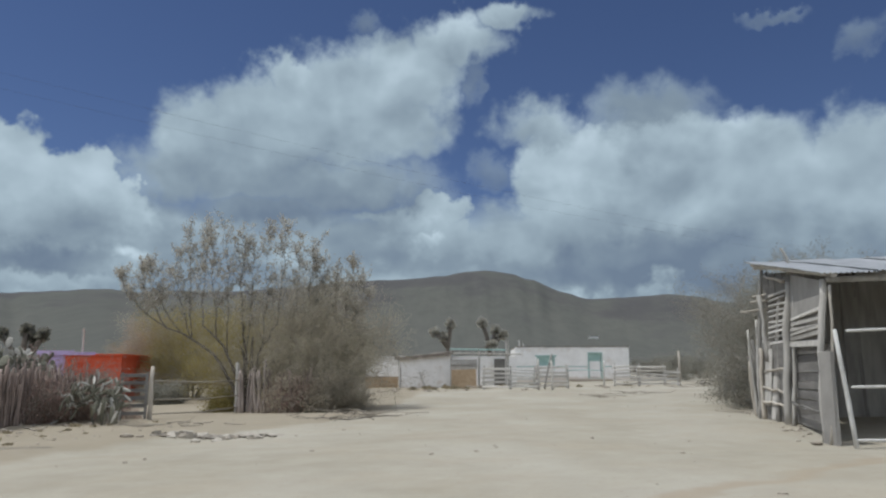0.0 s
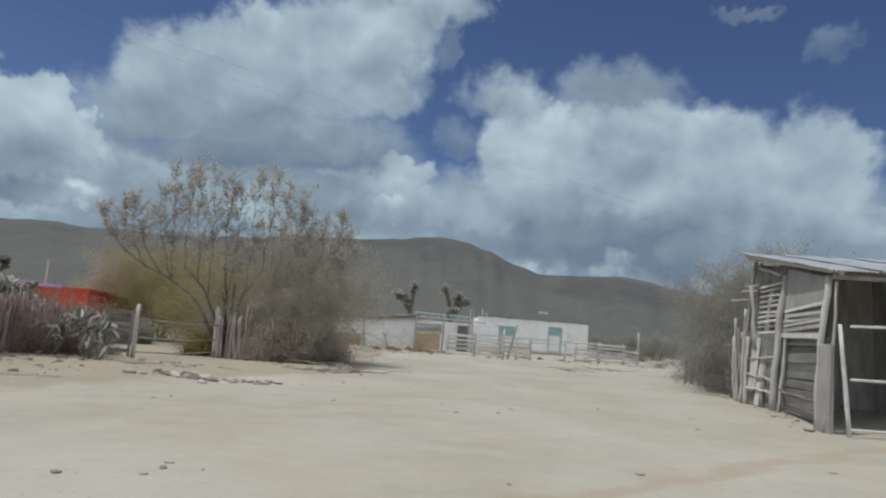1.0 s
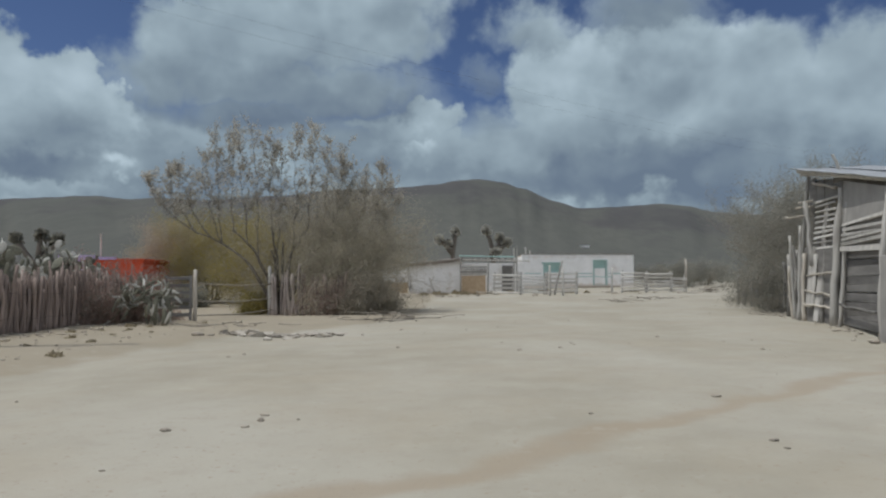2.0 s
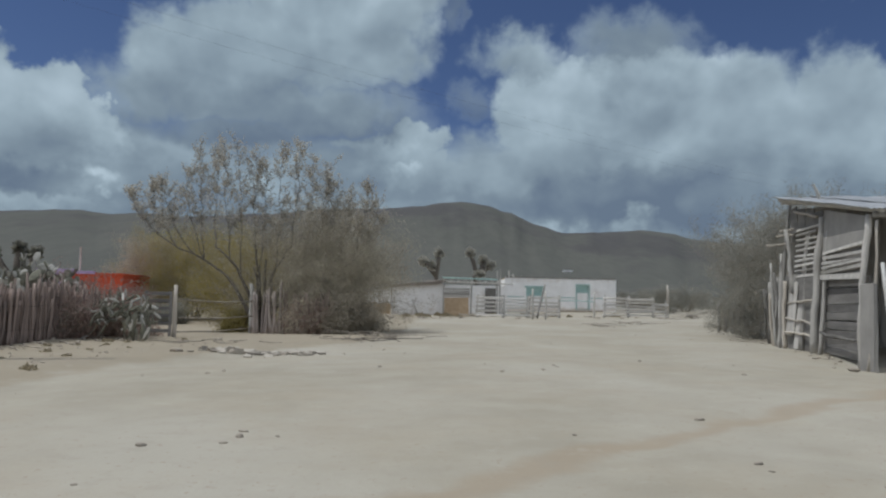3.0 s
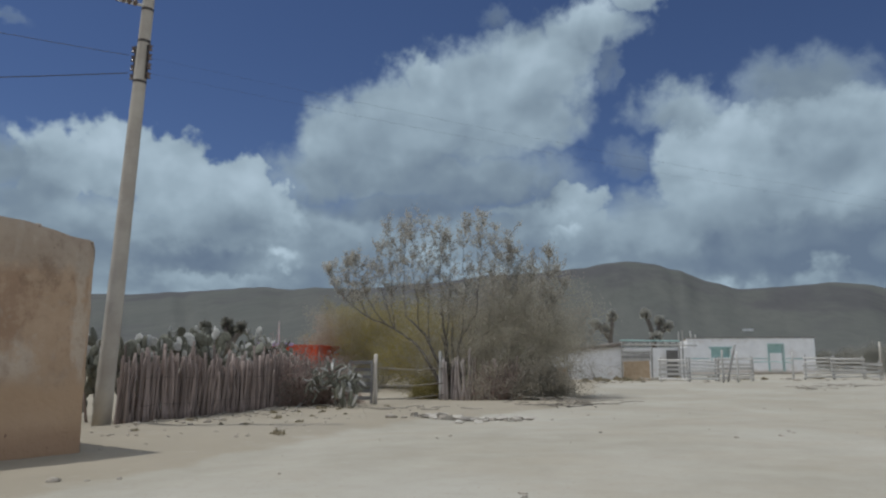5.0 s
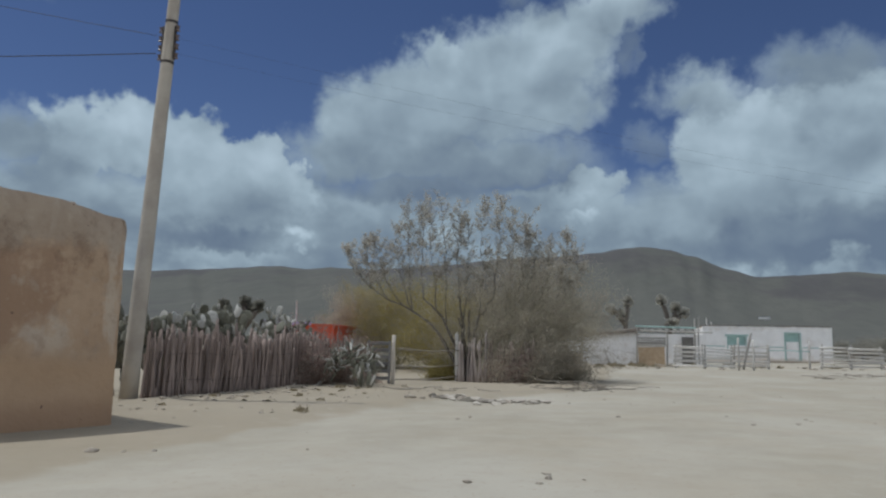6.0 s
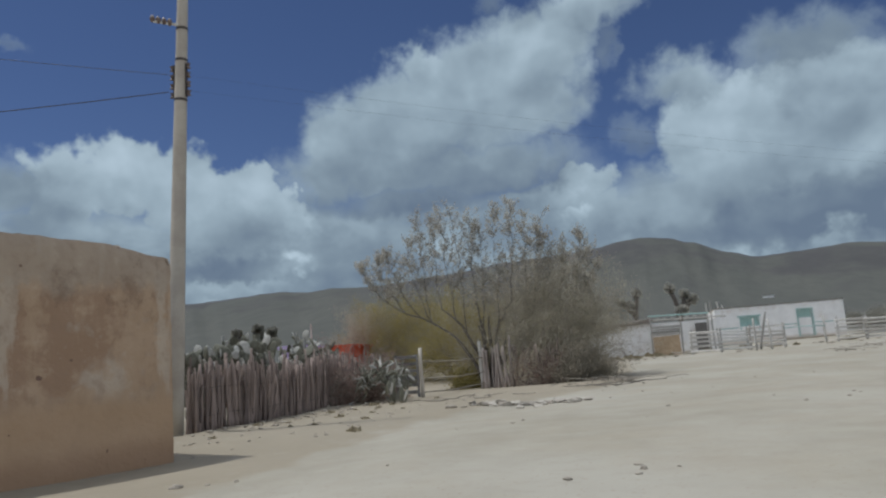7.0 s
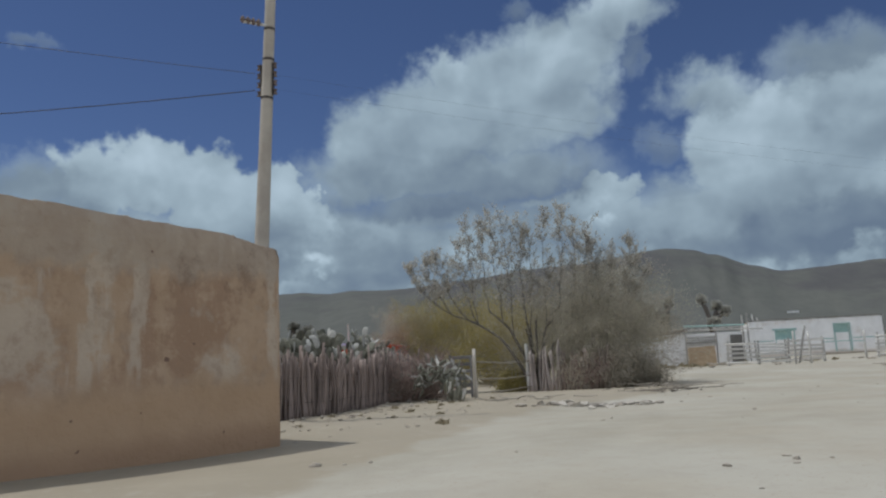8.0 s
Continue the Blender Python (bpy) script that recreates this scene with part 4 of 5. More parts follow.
def plank_shed():
    """Open to the front (towards smaller y), boarded along the street, roof falling to the front."""
    ob = thing("plank_shed", on_ground(5.95, 13.95, 0), "ramshackle grey plank shed with a tin roof", "shed")
    home = ob.matrix_world.translation

    def street(y, z=0.0):
        """The street wall, which leans back a little, at a distance along and a height."""
        x = 5.30 + 0.6 * (y - 11.4) / 2.55 if y < 13.95 else 5.90 + 0.2 * (y - 13.95) / 1.75
        return (x + 0.075 * z, y)

    def post(x, y, tall, r, tilt=(0, 0), mat=M_PLANK, label=""):
        g = Vector(on_ground(x, y, 0.06)) - home
        part("post", stick(tall, r, r * 0.8, 0.025, 9, 9), mat, ob, label, Matrix.Translation(g) @ pose(0, 0, 0, *tilt), True)

    def board(a, b, low, high, mat=M_PLANK, thick=0.018, name="board", label="", lean=0.0):
        """A board or sheet between two plan points, from one height to another."""
        p, q = Vector((*a, 0)), Vector((*b, 0))
        turn = math.degrees(math.atan2(q.y - p.y, q.x - p.x))
        part(name, Mesh().box((0, -thick, 0), ((q - p).length, thick, high - low), jitter=0.014), mat, ob, label,
             Matrix.Translation(Vector((p.x, p.y, low)) - home) @ pose(0, 0, 0, 0, 0, turn) @ pose(0, 0, 0, random.gauss(0, 1.2) - lean, random.gauss(0, 1.0), 0))

    def pole(a, b, za, zb, r=0.03, mat=M_PLANK, name="brace", out=0.0):
        """A crooked pole between two plan points at two heights."""
        p, q = Vector((a[0] - out, a[1], za)) - home, Vector((b[0] - out, b[1], zb)) - home
        pts = [p.lerp(q, i / 5) + Vector((random.gauss(0, 0.012), random.gauss(0, 0.012), random.gauss(0, 0.012))) for i in range(6)]
        part(name, Mesh().tube(pts, [r * random.uniform(0.8, 1.2) for _ in range(6)], 7), mat, ob, smooth=True)

    # posts along the street, then the front and back
    random.seed(31)
    LEAN = 4.3
    post(*street(13.95), 2.8, 0.085, (0, LEAN))
    post(*street(13.6), 2.5, 0.042, (0, LEAN))
    post(*street(11.4), 2.62, 0.06, (0, LEAN))
    post(*street(11.1), 2.5, 0.026, (0, LEAN), M_PALE)
    post(*street(14.6), 2.45, 0.045, (0, LEAN))
    post(*street(15.75), 3.3, 0.05, (0, LEAN))
    post(*street(15.55), 1.55, 0.052, (0, 1.5), M_PALE, "bleached knotty post")
    post(6.35, 16.6, 1.3, 0.036, (0, -3), M_PALE)
    for y, x, tall, tilt in ((15.95, 6.16, 2.2, 2), (16.15, 6.22, 1.75, 6), (16.4, 6.3, 2.0, -3), (16.9, 6.5, 1.7, 3), (17.4, 6.75, 1.6, -4), (18.0, 7.0, 1.5, 2), (18.5, 7.2, 1.5, -2)):
        post(x, y, tall, 0.034, (0, tilt))
    for x, y, tall in ((7.6, 11.15, 2.6), (9.7, 10.9, 2.6), (10.2, 15.3, 3.3), (8.3, 15.6, 3.3)):
        post(x, y, tall, 0.065)
    # upright planks, the leaning pole and the ladder of thin slats
    board(street(14.98), street(14.74), 0.02, 2.55, M_PLANK, 0.02, "plank", "upright grey plank", LEAN)
    pole(street(15.7, 2.65), street(15.1, 1.2), 2.65, 1.2, 0.05, M_PLANK, "leaning_pole", 0.06)
    board(street(15.42), street(15.16), 0.3, 1.62, M_PLANK, 0.016, "plank", "", LEAN)
    board(street(15.14), street(14.98), 0.35, 1.45, M_PLANK, 0.016, "plank", "", LEAN)
    for k in range(10):
        z = 1.55 + 0.112 * k
        board(street(15.25, z), street(14.1 + 0.05 * (k % 3), z), z, z + 0.036, M_PLANK, 0.012, "slat")
    board((street(15.75)[0] + 0.06, 15.75), (street(13.95)[0] + 0.06, 13.95), 0.0, 1.6, M_SLAT, 0.012, "backing_board", "", LEAN)
    for z0, z1 in ((0.66, 0.58), (0.36, 0.34), (1.0, 1.05)):
        pole(street(15.45, z0), street(14.0, z1), z0, z1, 0.024, M_PALE, "rail", 0.05)
    for y, z, long in ((15.75, 2.3, 0.8), (15.7, 2.5, 0.42), (15.65, 2.62, 0.35)):
        x = street(y, z)[0]
        pole((x - 0.45 * long, y + 0.4 * long), (x + 0.05, y - 0.2), z, z + 0.03, 0.022, M_PALE, "stub_rail")
    # the bay nearest the front: sheet above, pale slats, sunken boards below whose dark colour includes their shade and
    # dust
    sheet = Mesh()
    for y, z in ((13.85, 1.98), (11.45, 1.98), (11.45, 2.44), (13.85, 2.86)):
        p = Vector((*street(y, z), z)) - home
        sheet.v += [p, p + Vector((0.018, 0, 0))]
    sheet.f = [(0, 2, 4, 6), (7, 5, 3, 1), (0, 1, 3, 2), (2, 3, 5, 4), (4, 5, 7, 6), (6, 7, 1, 0)]
    part("plywood_sheet", sheet, M_SHEET, ob, "stained grey plywood sheet")
    for k in range(6):
        z = 1.46 + 0.098 * k
        board(street(13.8, z), street(11.45, z - 0.04), z, z + 0.058 + 0.03 * (k == 0), M_PLANK, 0.014, "slat")
    board((street(13.8, 1.5)[0] + 0.05, 13.8), (street(11.5, 1.5)[0] + 0.05, 11.5), 1.5, 2.02, M_SLAT, 0.008, "backing_board", "", LEAN)
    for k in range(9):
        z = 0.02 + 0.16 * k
        board((street(13.8, z)[0] + 0.13, 13.8), (street(11.5, z)[0] + 0.13, 11.5), z, z + random.uniform(0.13, 0.152), M_DARK_SHADED_WOOD)
    pole(street(13.6, 0.4), street(11.6, 0.36), 0.42, 0.36, 0.02, M_SLAT, "rail", 0.03)
    for k in range(11):
        board((6.58 + 0.34 * k, 15.85 - 0.05 * k), (6.94 + 0.34 * k, 15.8 - 0.05 * k), -0.1, 3.2 + random.uniform(-0.05, 0.05), M_PLANK)
    for k in range(11):
        board((10.3 - 0.05 * k, 15.35 - 0.4 * k), (10.25 - 0.05 * k, 14.92 - 0.4 * k), -0.1, 3.15 - 0.07 * k, M_PLANK)
    board((6.5, 15.95), (10.4, 15.4), -0.1, 3.1, M_PLANK, 0.01, "back_sheet", "grey boarding behind the shed")
    # grey boards closing the wall top under the sloping roof
    for k in range(4):
        y = 14.0 + 0.42 * k
        board((street(y + 0.4, 2.6)[0] + 0.03, y + 0.4), (street(y, 2.6)[0] + 0.03, y), 2.55, 2.88 + 0.075 * k, M_SLAT, 0.01)
    pole(street(15.3, 3.0), street(14.0, 2.75), 3.0, 2.75, 0.03, M_PALE, "brace", 0.08)
    # roof: beams and corrugated sheets that fall to the front
    front, back = Vector((5.44, 11.2, 2.44)) - home, Vector((6.26, 15.95, 3.30)) - home
    across = Vector((0.988, -0.12, 0.012))
    part("eave_beam", Mesh().tube([front, front + across * 2.4, front + across * 4.8], [0.055, 0.06, 0.055], 8), M_PLANK, ob, smooth=True)
    part("back_beam", Mesh().tube([back, back + across * 2.4, back + across * 4.8], [0.055, 0.06, 0.055], 8), M_PLANK, ob, smooth=True)
    for k in range(6):
        off = across * (0.05 + 0.92 * k)
        part("rafter", Mesh().tube([front + off + Vector((0, -0.15, 0.05)), back + off + Vector((0, 0.2, 0.09))], [0.045, 0.05], 6), M_PLANK, ob)
    for k in range(6):
        sheet, rows, waves = Mesh(), 14, 22
        skew, lift = random.uniform(-0.06, 0.06), 0.11 + 0.022 * (k % 2)
        for i in range(waves + 1):
            for j in range(rows + 1):
                p = front.lerp(back, -0.05 + 1.1 * j / rows + skew * 0.3) + across * (-0.16 + 0.84 * k + 0.88 * i / waves)
                p.z += lift + 0.014 * math.cos(i * math.pi) + 0.02 * noise.noise(Vector((k * 3, j * 0.4, i * 0.1)))
                sheet.v.append(p)
        sheet.f = [(i * (rows + 1) + j, (i + 1) * (rows + 1) + j, (i + 1) * (rows + 1) + j + 1, i * (rows + 1) + j + 1) for i in range(waves) for j in range(rows)]
        part("roof_sheet", sheet, M_TIN, ob, "corrugated galvanised roof sheet")
    part("roof_stick", stick(0.5, 0.035, 0.03), M_PLANK, ob, m=Matrix.Translation(Vector((6.6, 14.9, 3.1)) - home) @ pose(0, 0, 0, 0, -20, 0))


plank_shed()


def shed_gate():
    ob = thing("pipe_gate", on_ground(5.30, 10.5, 0.0), "weathered grey pipe gate hung before the open shed", "gate", rz=-9)
    part("gate_post", stick(1.76, 0.032, 0.028, 0.012, 8), M_PIPE, ob, "whitened thin crooked gate post", pose(0, 0, -0.05, 0, -5, 0), True)
    LONG = 2.4
    for z in (0.12, 0.87, 1.68):
        part("rail", Mesh().tube([Vector((0, 0, z)), Vector((LONG, 0, z + 0.03 + 0.06 * (z > 1.5)))], [0.022, 0.022], 8), M_PIPE, ob)
    for x in (0.68, 1.4, LONG):
        part("upright", Mesh().tube([Vector((x, 0, 0.1)), Vector((x, 0, 1.7))], [0.02, 0.02], 8), M_PLANK, ob)
    alone("leaning_panel", Mesh().box((0, -0.015, 0), (0.34, 0.015, 1.42), jitter=0.03), M_SHEET, "grey battered sheet leaning between shed post and gate", "panel", on_ground(5.24, 11.3, 0.03), rz=-84)


shed_gate()


STAKES = [stick(1.0, 0.042, 0.034, 0.035, 7).mesh("stake", M_SLAT, True) for _ in range(5)]


def brush_fence():
    """Crooked stakes and brushwood running on from the shed."""
    ob = thing("stake_fence", on_ground(6.9, 16.6), "ragged fence of crooked grey stakes running on from the shed", "fence")
    home = ob.matrix_world.translation
    for k in range(34):
        t = (k / 34) ** 1.25
        y = 16.1 + 11.3 * t
        g = Vector(on_ground(shed_line(min(y, 24)) + max(y - 24, 0) * 0.2 + random.gauss(0.05, 0.12), y, 0.06)) - home
        tall = random.uniform(1.1, 2.0) if y < 18.5 else random.uniform(1.0, 1.6)
        w = random.uniform(0.7, 1.3)
        part("stake", random.choice(STAKES), None, ob, m=Matrix.Translation(g) @ pose(0, 0, 0, random.gauss(0, 4), random.gauss(0, 6), random.uniform(0, 360)) @ Matrix.Diagonal((w, w, tall, 1)))
    for x, y, r, h in ((8.3, 18.8, 0.7, 2.2), (8.8, 20.8, 0.8, 2.3), (9.2, 23.0, 0.9, 2.3), (10.1, 25.8, 0.9, 2.3), (11.0, 28.8, 0.9, 2.2)):
        shrub(x, y, r, h, 9, THIN, M_LEAFDARK, "grey brushwood heaped into a fence", "brushwood", "brushwood fence")


brush_fence()
SPARSE = dict(levels=4, forks=(3, 3, 3, 3), wander=0.2, up=0.05, open=0.85, leaves=36, puff=0.11, size=0.034)
shrub(9.3, 20.6, 1.3, 5.1, 9, SPARSE, M_LEAFDARK, "tall grey-green mesquite behind the shed", "mesquite_bush")
shrub(10.6, 24.5, 1.5, 5.3, 9, SPARSE, M_LEAFDARK, "grey-green mesquite behind the brushwood fence", "mesquite_bush")
shrub(13.3, 30.5, 1.5, 4.4, 8, SPARSE, M_LEAFDARK, "distant grey-green mesquite beside the road", "mesquite_bush")

# ---- white houses ----


def open_wall(ob, x0, x1, low, high, thick, holes, mat, name="wall"):
    """A front wall in the plane y = 0 with rectangular holes, as one mesh of piers and lintels."""
    m, x = Mesh(), x0
    for a, b, c, d in holes:
        m.box((x, 0, low), (a, thick, high))
        if c > low:
            m.box((a, 0, low), (b, thick, c))
        m.box((a, 0, d), (b, thick, high))
        x = b
    m.box((x, 0, low), (x1, thick, high))
    part(name, m, mat, ob)


def white_house():
    ob = thing("white_house", (3.9, 58.2, 0.22), "long low whitewashed house with turquoise door and window trim", "house", rz=1.0)
    W, D, H = 9.2, 4.5, 2.5
    holes = [(1.85, 3.1, 1.15, 1.85), (5.95, 6.95, 0.12, 2.12)]
    open_wall(ob, 0, W, -0.3, H, 0.35, holes, M_LIME, "front_wall")
    side = Mesh().box((0, 0.35, -0.3), (0.35, D, H)).box((W - 0.35, 0.35, -0.3), (W, D, H)).box((0.35, D - 0.35, -0.3), (W - 0.35, D, H))
    part("side_walls", side, M_LIME, ob)
    part("roof", Mesh().box((0.1, 0.1, H - 0.02), (W - 0.1, D - 0.1, H + 0.10)), M_MUD, ob, "flat earth roof")
    cop = Mesh()
    for k in range(47):
        x, z = min(k * 0.2, W), H + 0.12 + 0.05 * noise.noise(Vector((k * 0.5, 0, 2))) + random.uniform(-0.012, 0.012)
        cop.v += [Vector((x, -0.02, H)), Vector((x, -0.02, z)), Vector((x, 0.34, z)), Vector((x, 0.34, H))]
    cop.f = [(k * 4 + a, k * 4 + b, k * 4 + 4 + b, k * 4 + 4 + a) for k in range(46) for a, b in ((0, 1), (1, 2), (2, 3))] + [(3, 2, 1, 0), (184, 185, 186, 187)]
    part("roof_edge", Mesh().box((-0.05, -0.09, H + 0.14), (W + 0.05, 0.4, H + 0.19), jitter=0.02), M_THATCH, ob, "dark ragged roof edge")
    part("parapet", cop, M_LIME, ob, "worn uneven parapet")
    a, b, c, d = holes[0]
    win = part("window", Mesh().box((a, 0.16, c), (b, 0.20, d)), M_TEAL, ob, "turquoise wooden shutter")
    part("lintel", Mesh().box((a - 0.22, -0.025, d), (b + 0.22, 0.02, d + 0.14)), M_TEAL, win)
    part("jamb", Mesh().box((a - 0.08, -0.025, c - 0.35), (a, 0.02, d)), M_TEAL, win)
    part("jamb", Mesh().box((b, -0.025, c - 0.35), (b + 0.08, 0.02, d)), M_TEAL, win)
    part("sill", Mesh().box((a - 0.05, -0.05, c - 0.1), (b + 0.05, 0.0, c)), M_LIME, win)
    a, b, c, d = holes[1]
    door = part("door", Mesh().box((a, 0.16, c), (b, 0.21, d)), M_TEAL, ob, "faded turquoise door with a pale lower panel")
    part("lower_panel", Mesh().box((a + 0.06, 0.135, c + 0.03), (b - 0.06, 0.165, 1.5)), M_LIME, door, "pale door panel")
    part("jamb", Mesh().box((a - 0.09, -0.025, c), (a, 0.02, d)), M_TEAL, door)
    part("jamb", Mesh().box((b, -0.025, c), (b + 0.09, 0.02, d)), M_TEAL, door)
    part("lintel", Mesh().box((a - 0.09, -0.025, d), (b + 0.09, 0.02, d + 0.09)), M_TEAL, door)
    for x0, x1 in ((0.05, 1.6), (3.3, 5.8), (7.1, 9.15)):
        part("dado_line", Mesh().box((x0, -0.012, 1.04), (x1, 0.01, 1.11)), M_TEAL, ob, "faded turquoise painted line")
    part("step", Mesh().box((4.2, -0.9, -0.3), (9.3, 0, 0.05), jitter=0.03), M_STONE, ob, "low stone step")
    for x, z in ((0.45, 0.75), (0.8, 0.45)):
        part("roof_pipe", Mesh().tube([Vector((x, 0.8, H)), Vector((x - 0.06, 0.8, H + z))], [0.06, 0.05], 8), M_PIPE, ob)
    # lower, older wing
    wing = thing("whitewashed_wing", (-5.0, 52.2, -0.36), "older whitewashed hut with a sagging dark roof edge", "house", rz=0.0)
    open_wall(wing, 0, 3.75, -0.3, 2.42, 0.4, [(0.06, 0.16, 0.2, 1.5)], M_LIME, "front_wall")
    part("side_walls", Mesh().box((0, 0.4, -0.3), (0.4, 4, 2.3)).box((3.35, 0.4, -0.3), (3.75, 4, 2.6)).box((0.4, 3.6, -0.3), (3.35, 4, 2.4)), M_LIME, wing)
    roof = Mesh()
    for i in range(19):
        for j, y in enumerate((-0.32, 0.5, 4.3)):
            x = -0.3 + 4.3 * i / 18
            roof.v.append(Vector((x, y, 2.34 + 0.10 * x + 0.12 * noise.noise(Vector((x * 1.3, y, 1))) + 0.05 * j)))
    for i in range(19):
        roof.v.append(roof.v[i * 3] - Vector((0, 0, 0.20 + 0.1 * noise.noise(Vector((i * 0.6, 0, 3))))))
    roof.f = [(i * 3 + j, i * 3 + j + 1, i * 3 + j + 4, i * 3 + j + 3) for i in range(18) for j in range(2)] + [(57 + i, i * 3, i * 3 + 3, 58 + i) for i in range(18)]
    part("roof", roof, M_THATCH, wing, "sagging brush and earth roof")
    part("prop", stick(1.5, 0.07, 0.05, 0.04), M_PLANK, wing, "forked prop leaning on the wall", pose(2.1, -0.5, -0.1, 0, -22, 0))
    part("prop_fork", stick(0.5, 0.05, 0.04), M_PLANK, wing, "", pose(1.65, -0.5, 0.95, 0, 28, 0))
    far = thing("ruined_wall", (-7.6, 53.4, -0.36), "broken whitewashed wall with a bare mud foot", "wall")
    part("limewashed_part", Mesh().box((0, 0, 0.9), (2.4, 0.4, 2.45), jitter=0.06), M_LIME, far)
    part("mud_foot", Mesh().box((0, -0.02, -0.3), (2.4, 0.42, 0.9), jitter=0.04), M_MUD, far)
    # shaded lean-to between the two
    lean = thing("lean_to", (-1.2, 51.0, -0.34), "pole lean-to with green roof rail and plank shade", "shelter")
    for x, y in ((0.0, 0.2), (2.0, 0.2), (4.1, 0.2), (0.0, 3.0), (4.1, 3.0)):
        part("post", stick(2.95 if x != 4.1 else 3.6, 0.06, 0.05, 0.01), M_PLANK, lean, m=pose(x, y, -0.05))
    part("rail", Mesh().tube([Vector((-0.1, 0.1, 2.85)), Vector((3.9, 0.1, 2.78))], [0.05, 0.05], 6), M_TEAL, lean, "turquoise painted roof rail")
    part("rail", Mesh().tube([Vector((0.1, 0.0, 2.55)), Vector((5.0, 0.0, 2.48))], [0.055, 0.055], 6), M_PLANK, lean)
    for k in range(9):
        part("roof_pole", Mesh().tube([Vector((0.1 + 0.5 * k, -0.3, 2.62)), Vector((0.1 + 0.5 * k, 3.3, 2.75))], [0.04, 0.035], 5), M_PLANK, lean)
    part("back_wall", Mesh().box((0, 3.1, -0.3), (4.9, 3.4, 2.4)), M_LIME, lean, "whitewashed back wall")
    part("plank_door", Mesh().box((3.2, 2.98, 0), (4.0, 3.05, 2.2)), M_SLAT, lean, "grey plank door")
    oven = thing("mud_brick_bin", (-1.15, 50.0, -0.34), "square mud-brick bin with planks laid across the top", "bin")
    part("body", Mesh().box((0, 0, -0.1), (1.75, 1.3, 1.42), jitter=0.04), M_MUD, oven)
    for k in range(4):
        part("plank", Mesh().box((-0.08, 0.05, 1.45 + 0.17 * k), (1.8, 0.12, 1.58 + 0.17 * k), jitter=0.02), M_PLANK, oven)


white_house()

# yuccas behind the houses
yucca(-1.9, 70.0, [[(0, 0, 0), (0.1, 0, 3.5), (0.25, 0, 4.5), (0.35, 0, 5.6)], [(0.1, 0, 3.2), (-0.7, 0, 4.2), (-1.3, 0, 4.75)], [(0.1, 0, 3.3), (-0.2, 0, 4.0), (-0.35, 0, 4.3)]], "grey-green tree yucca with thick upright arms behind the houses")
yucca(2.3, 71.0, [[(0, 0, 0), (0, 0, 3.0), (-0.3, 0, 4.4), (-0.75, 0, 5.7)], [(0, 0, 3.0), (0.5, 0.2, 4.2), (0.6, 0.2, 5.0)], [(0, 0, 3.0), (0.8, 0, 3.9), (1.35, 0, 4.5)], [(0, 0, 2.4), (-0.3, -0.3, 3.2), (0.3, -0.3, 3.5)]], "branching tree yucca with round blade heads behind the houses")

# ---- corral fences in front of the houses ----


def rail_panel(x, y, wide, tall, rails, rz, mat, label):
    ob = thing("corral_fence", on_ground(x, y, 0.0), label, "fence", group="corral fence panels", rz=rz)
    for px in (0, wide):
        part("post", stick(tall + 0.25, 0.06, 0.05, 0.02), M_PLANK, ob, m=pose(px, 0, -0.08, 0, random.gauss(0, 2), 0))
    for k in range(rails):
        z = 0.18 + (tall - 0.22) * k / (rails - 1)
        part("rail", Mesh().box((-0.1, -0.03, z - 0.05), (wide + 0.1, 0.03, z + 0.055), jitter=0.03), mat, ob, m=pose(0, -0.05, 0, 0, random.gauss(0, 1.0), 0))


rail_panel(1.0, 46.6, 1.7, 1.35, 5, 0, M_RAIL, "bleached plank corral panel")
rail_panel(2.7, 46.2, 1.5, 1.3, 6, -6, M_PIPE, "whitened plank corral panel with thick rails")
rail_panel(4.35, 45.9, 1.9, 1.35, 5, 2, M_RAIL, "bleached plank corral panel")
rail_panel(9.6, 47.5, 1.6, 1.35, 6, -4, M_RAIL, "weathered plank corral panel")
rail_panel(11.1, 47.2, 1.7, 1.25, 6, 3, M_RAIL, "weathered plank corral panel overlapping the next")
rail_panel(12.8, 47.3, 0.9, 0.95, 4, 0, M_RAIL, "low plank corral panel")
for x, y, tall, tilt, mat in ((4.15, 43.0, 1.9, 0, M_PLANK), (5.0, 43.2, 1.8, -1, M_PLANK), (4.7, 45.0, 2.3, 13, M_PLANK), (8.9, 47.4, 1.75, 0, M_PLANK), (6.4, 46.4, 1.5, 0, M_PLANK), (13.85, 47.6, 2.28, 1, M_PALE)):
    p = alone("corral_post", stick(tall, 0.095 if x > 13 else 0.065, 0.06, 0.012, 8), mat, "tall bleached lone post by the road" if x > 13 else "weathered round corral post", "post", on_ground(x, y, 0.06), group="corral posts", smooth=True)
    p.matrix_world = p.matrix_world @ pose(0, 0, 0, 0, tilt, 0)
alone("gate_bar", Mesh().tube([Vector((6.3, 46.3, 1.0)), Vector((7.6, 46.8, 1.03)), Vector((8.9, 47.3, 0.98))], [0.03, 0.03, 0.03], 6), M_TEAL, "turquoise pipe bar across the corral opening", "rail", smooth=True)

# ---- red house beyond the fence ----


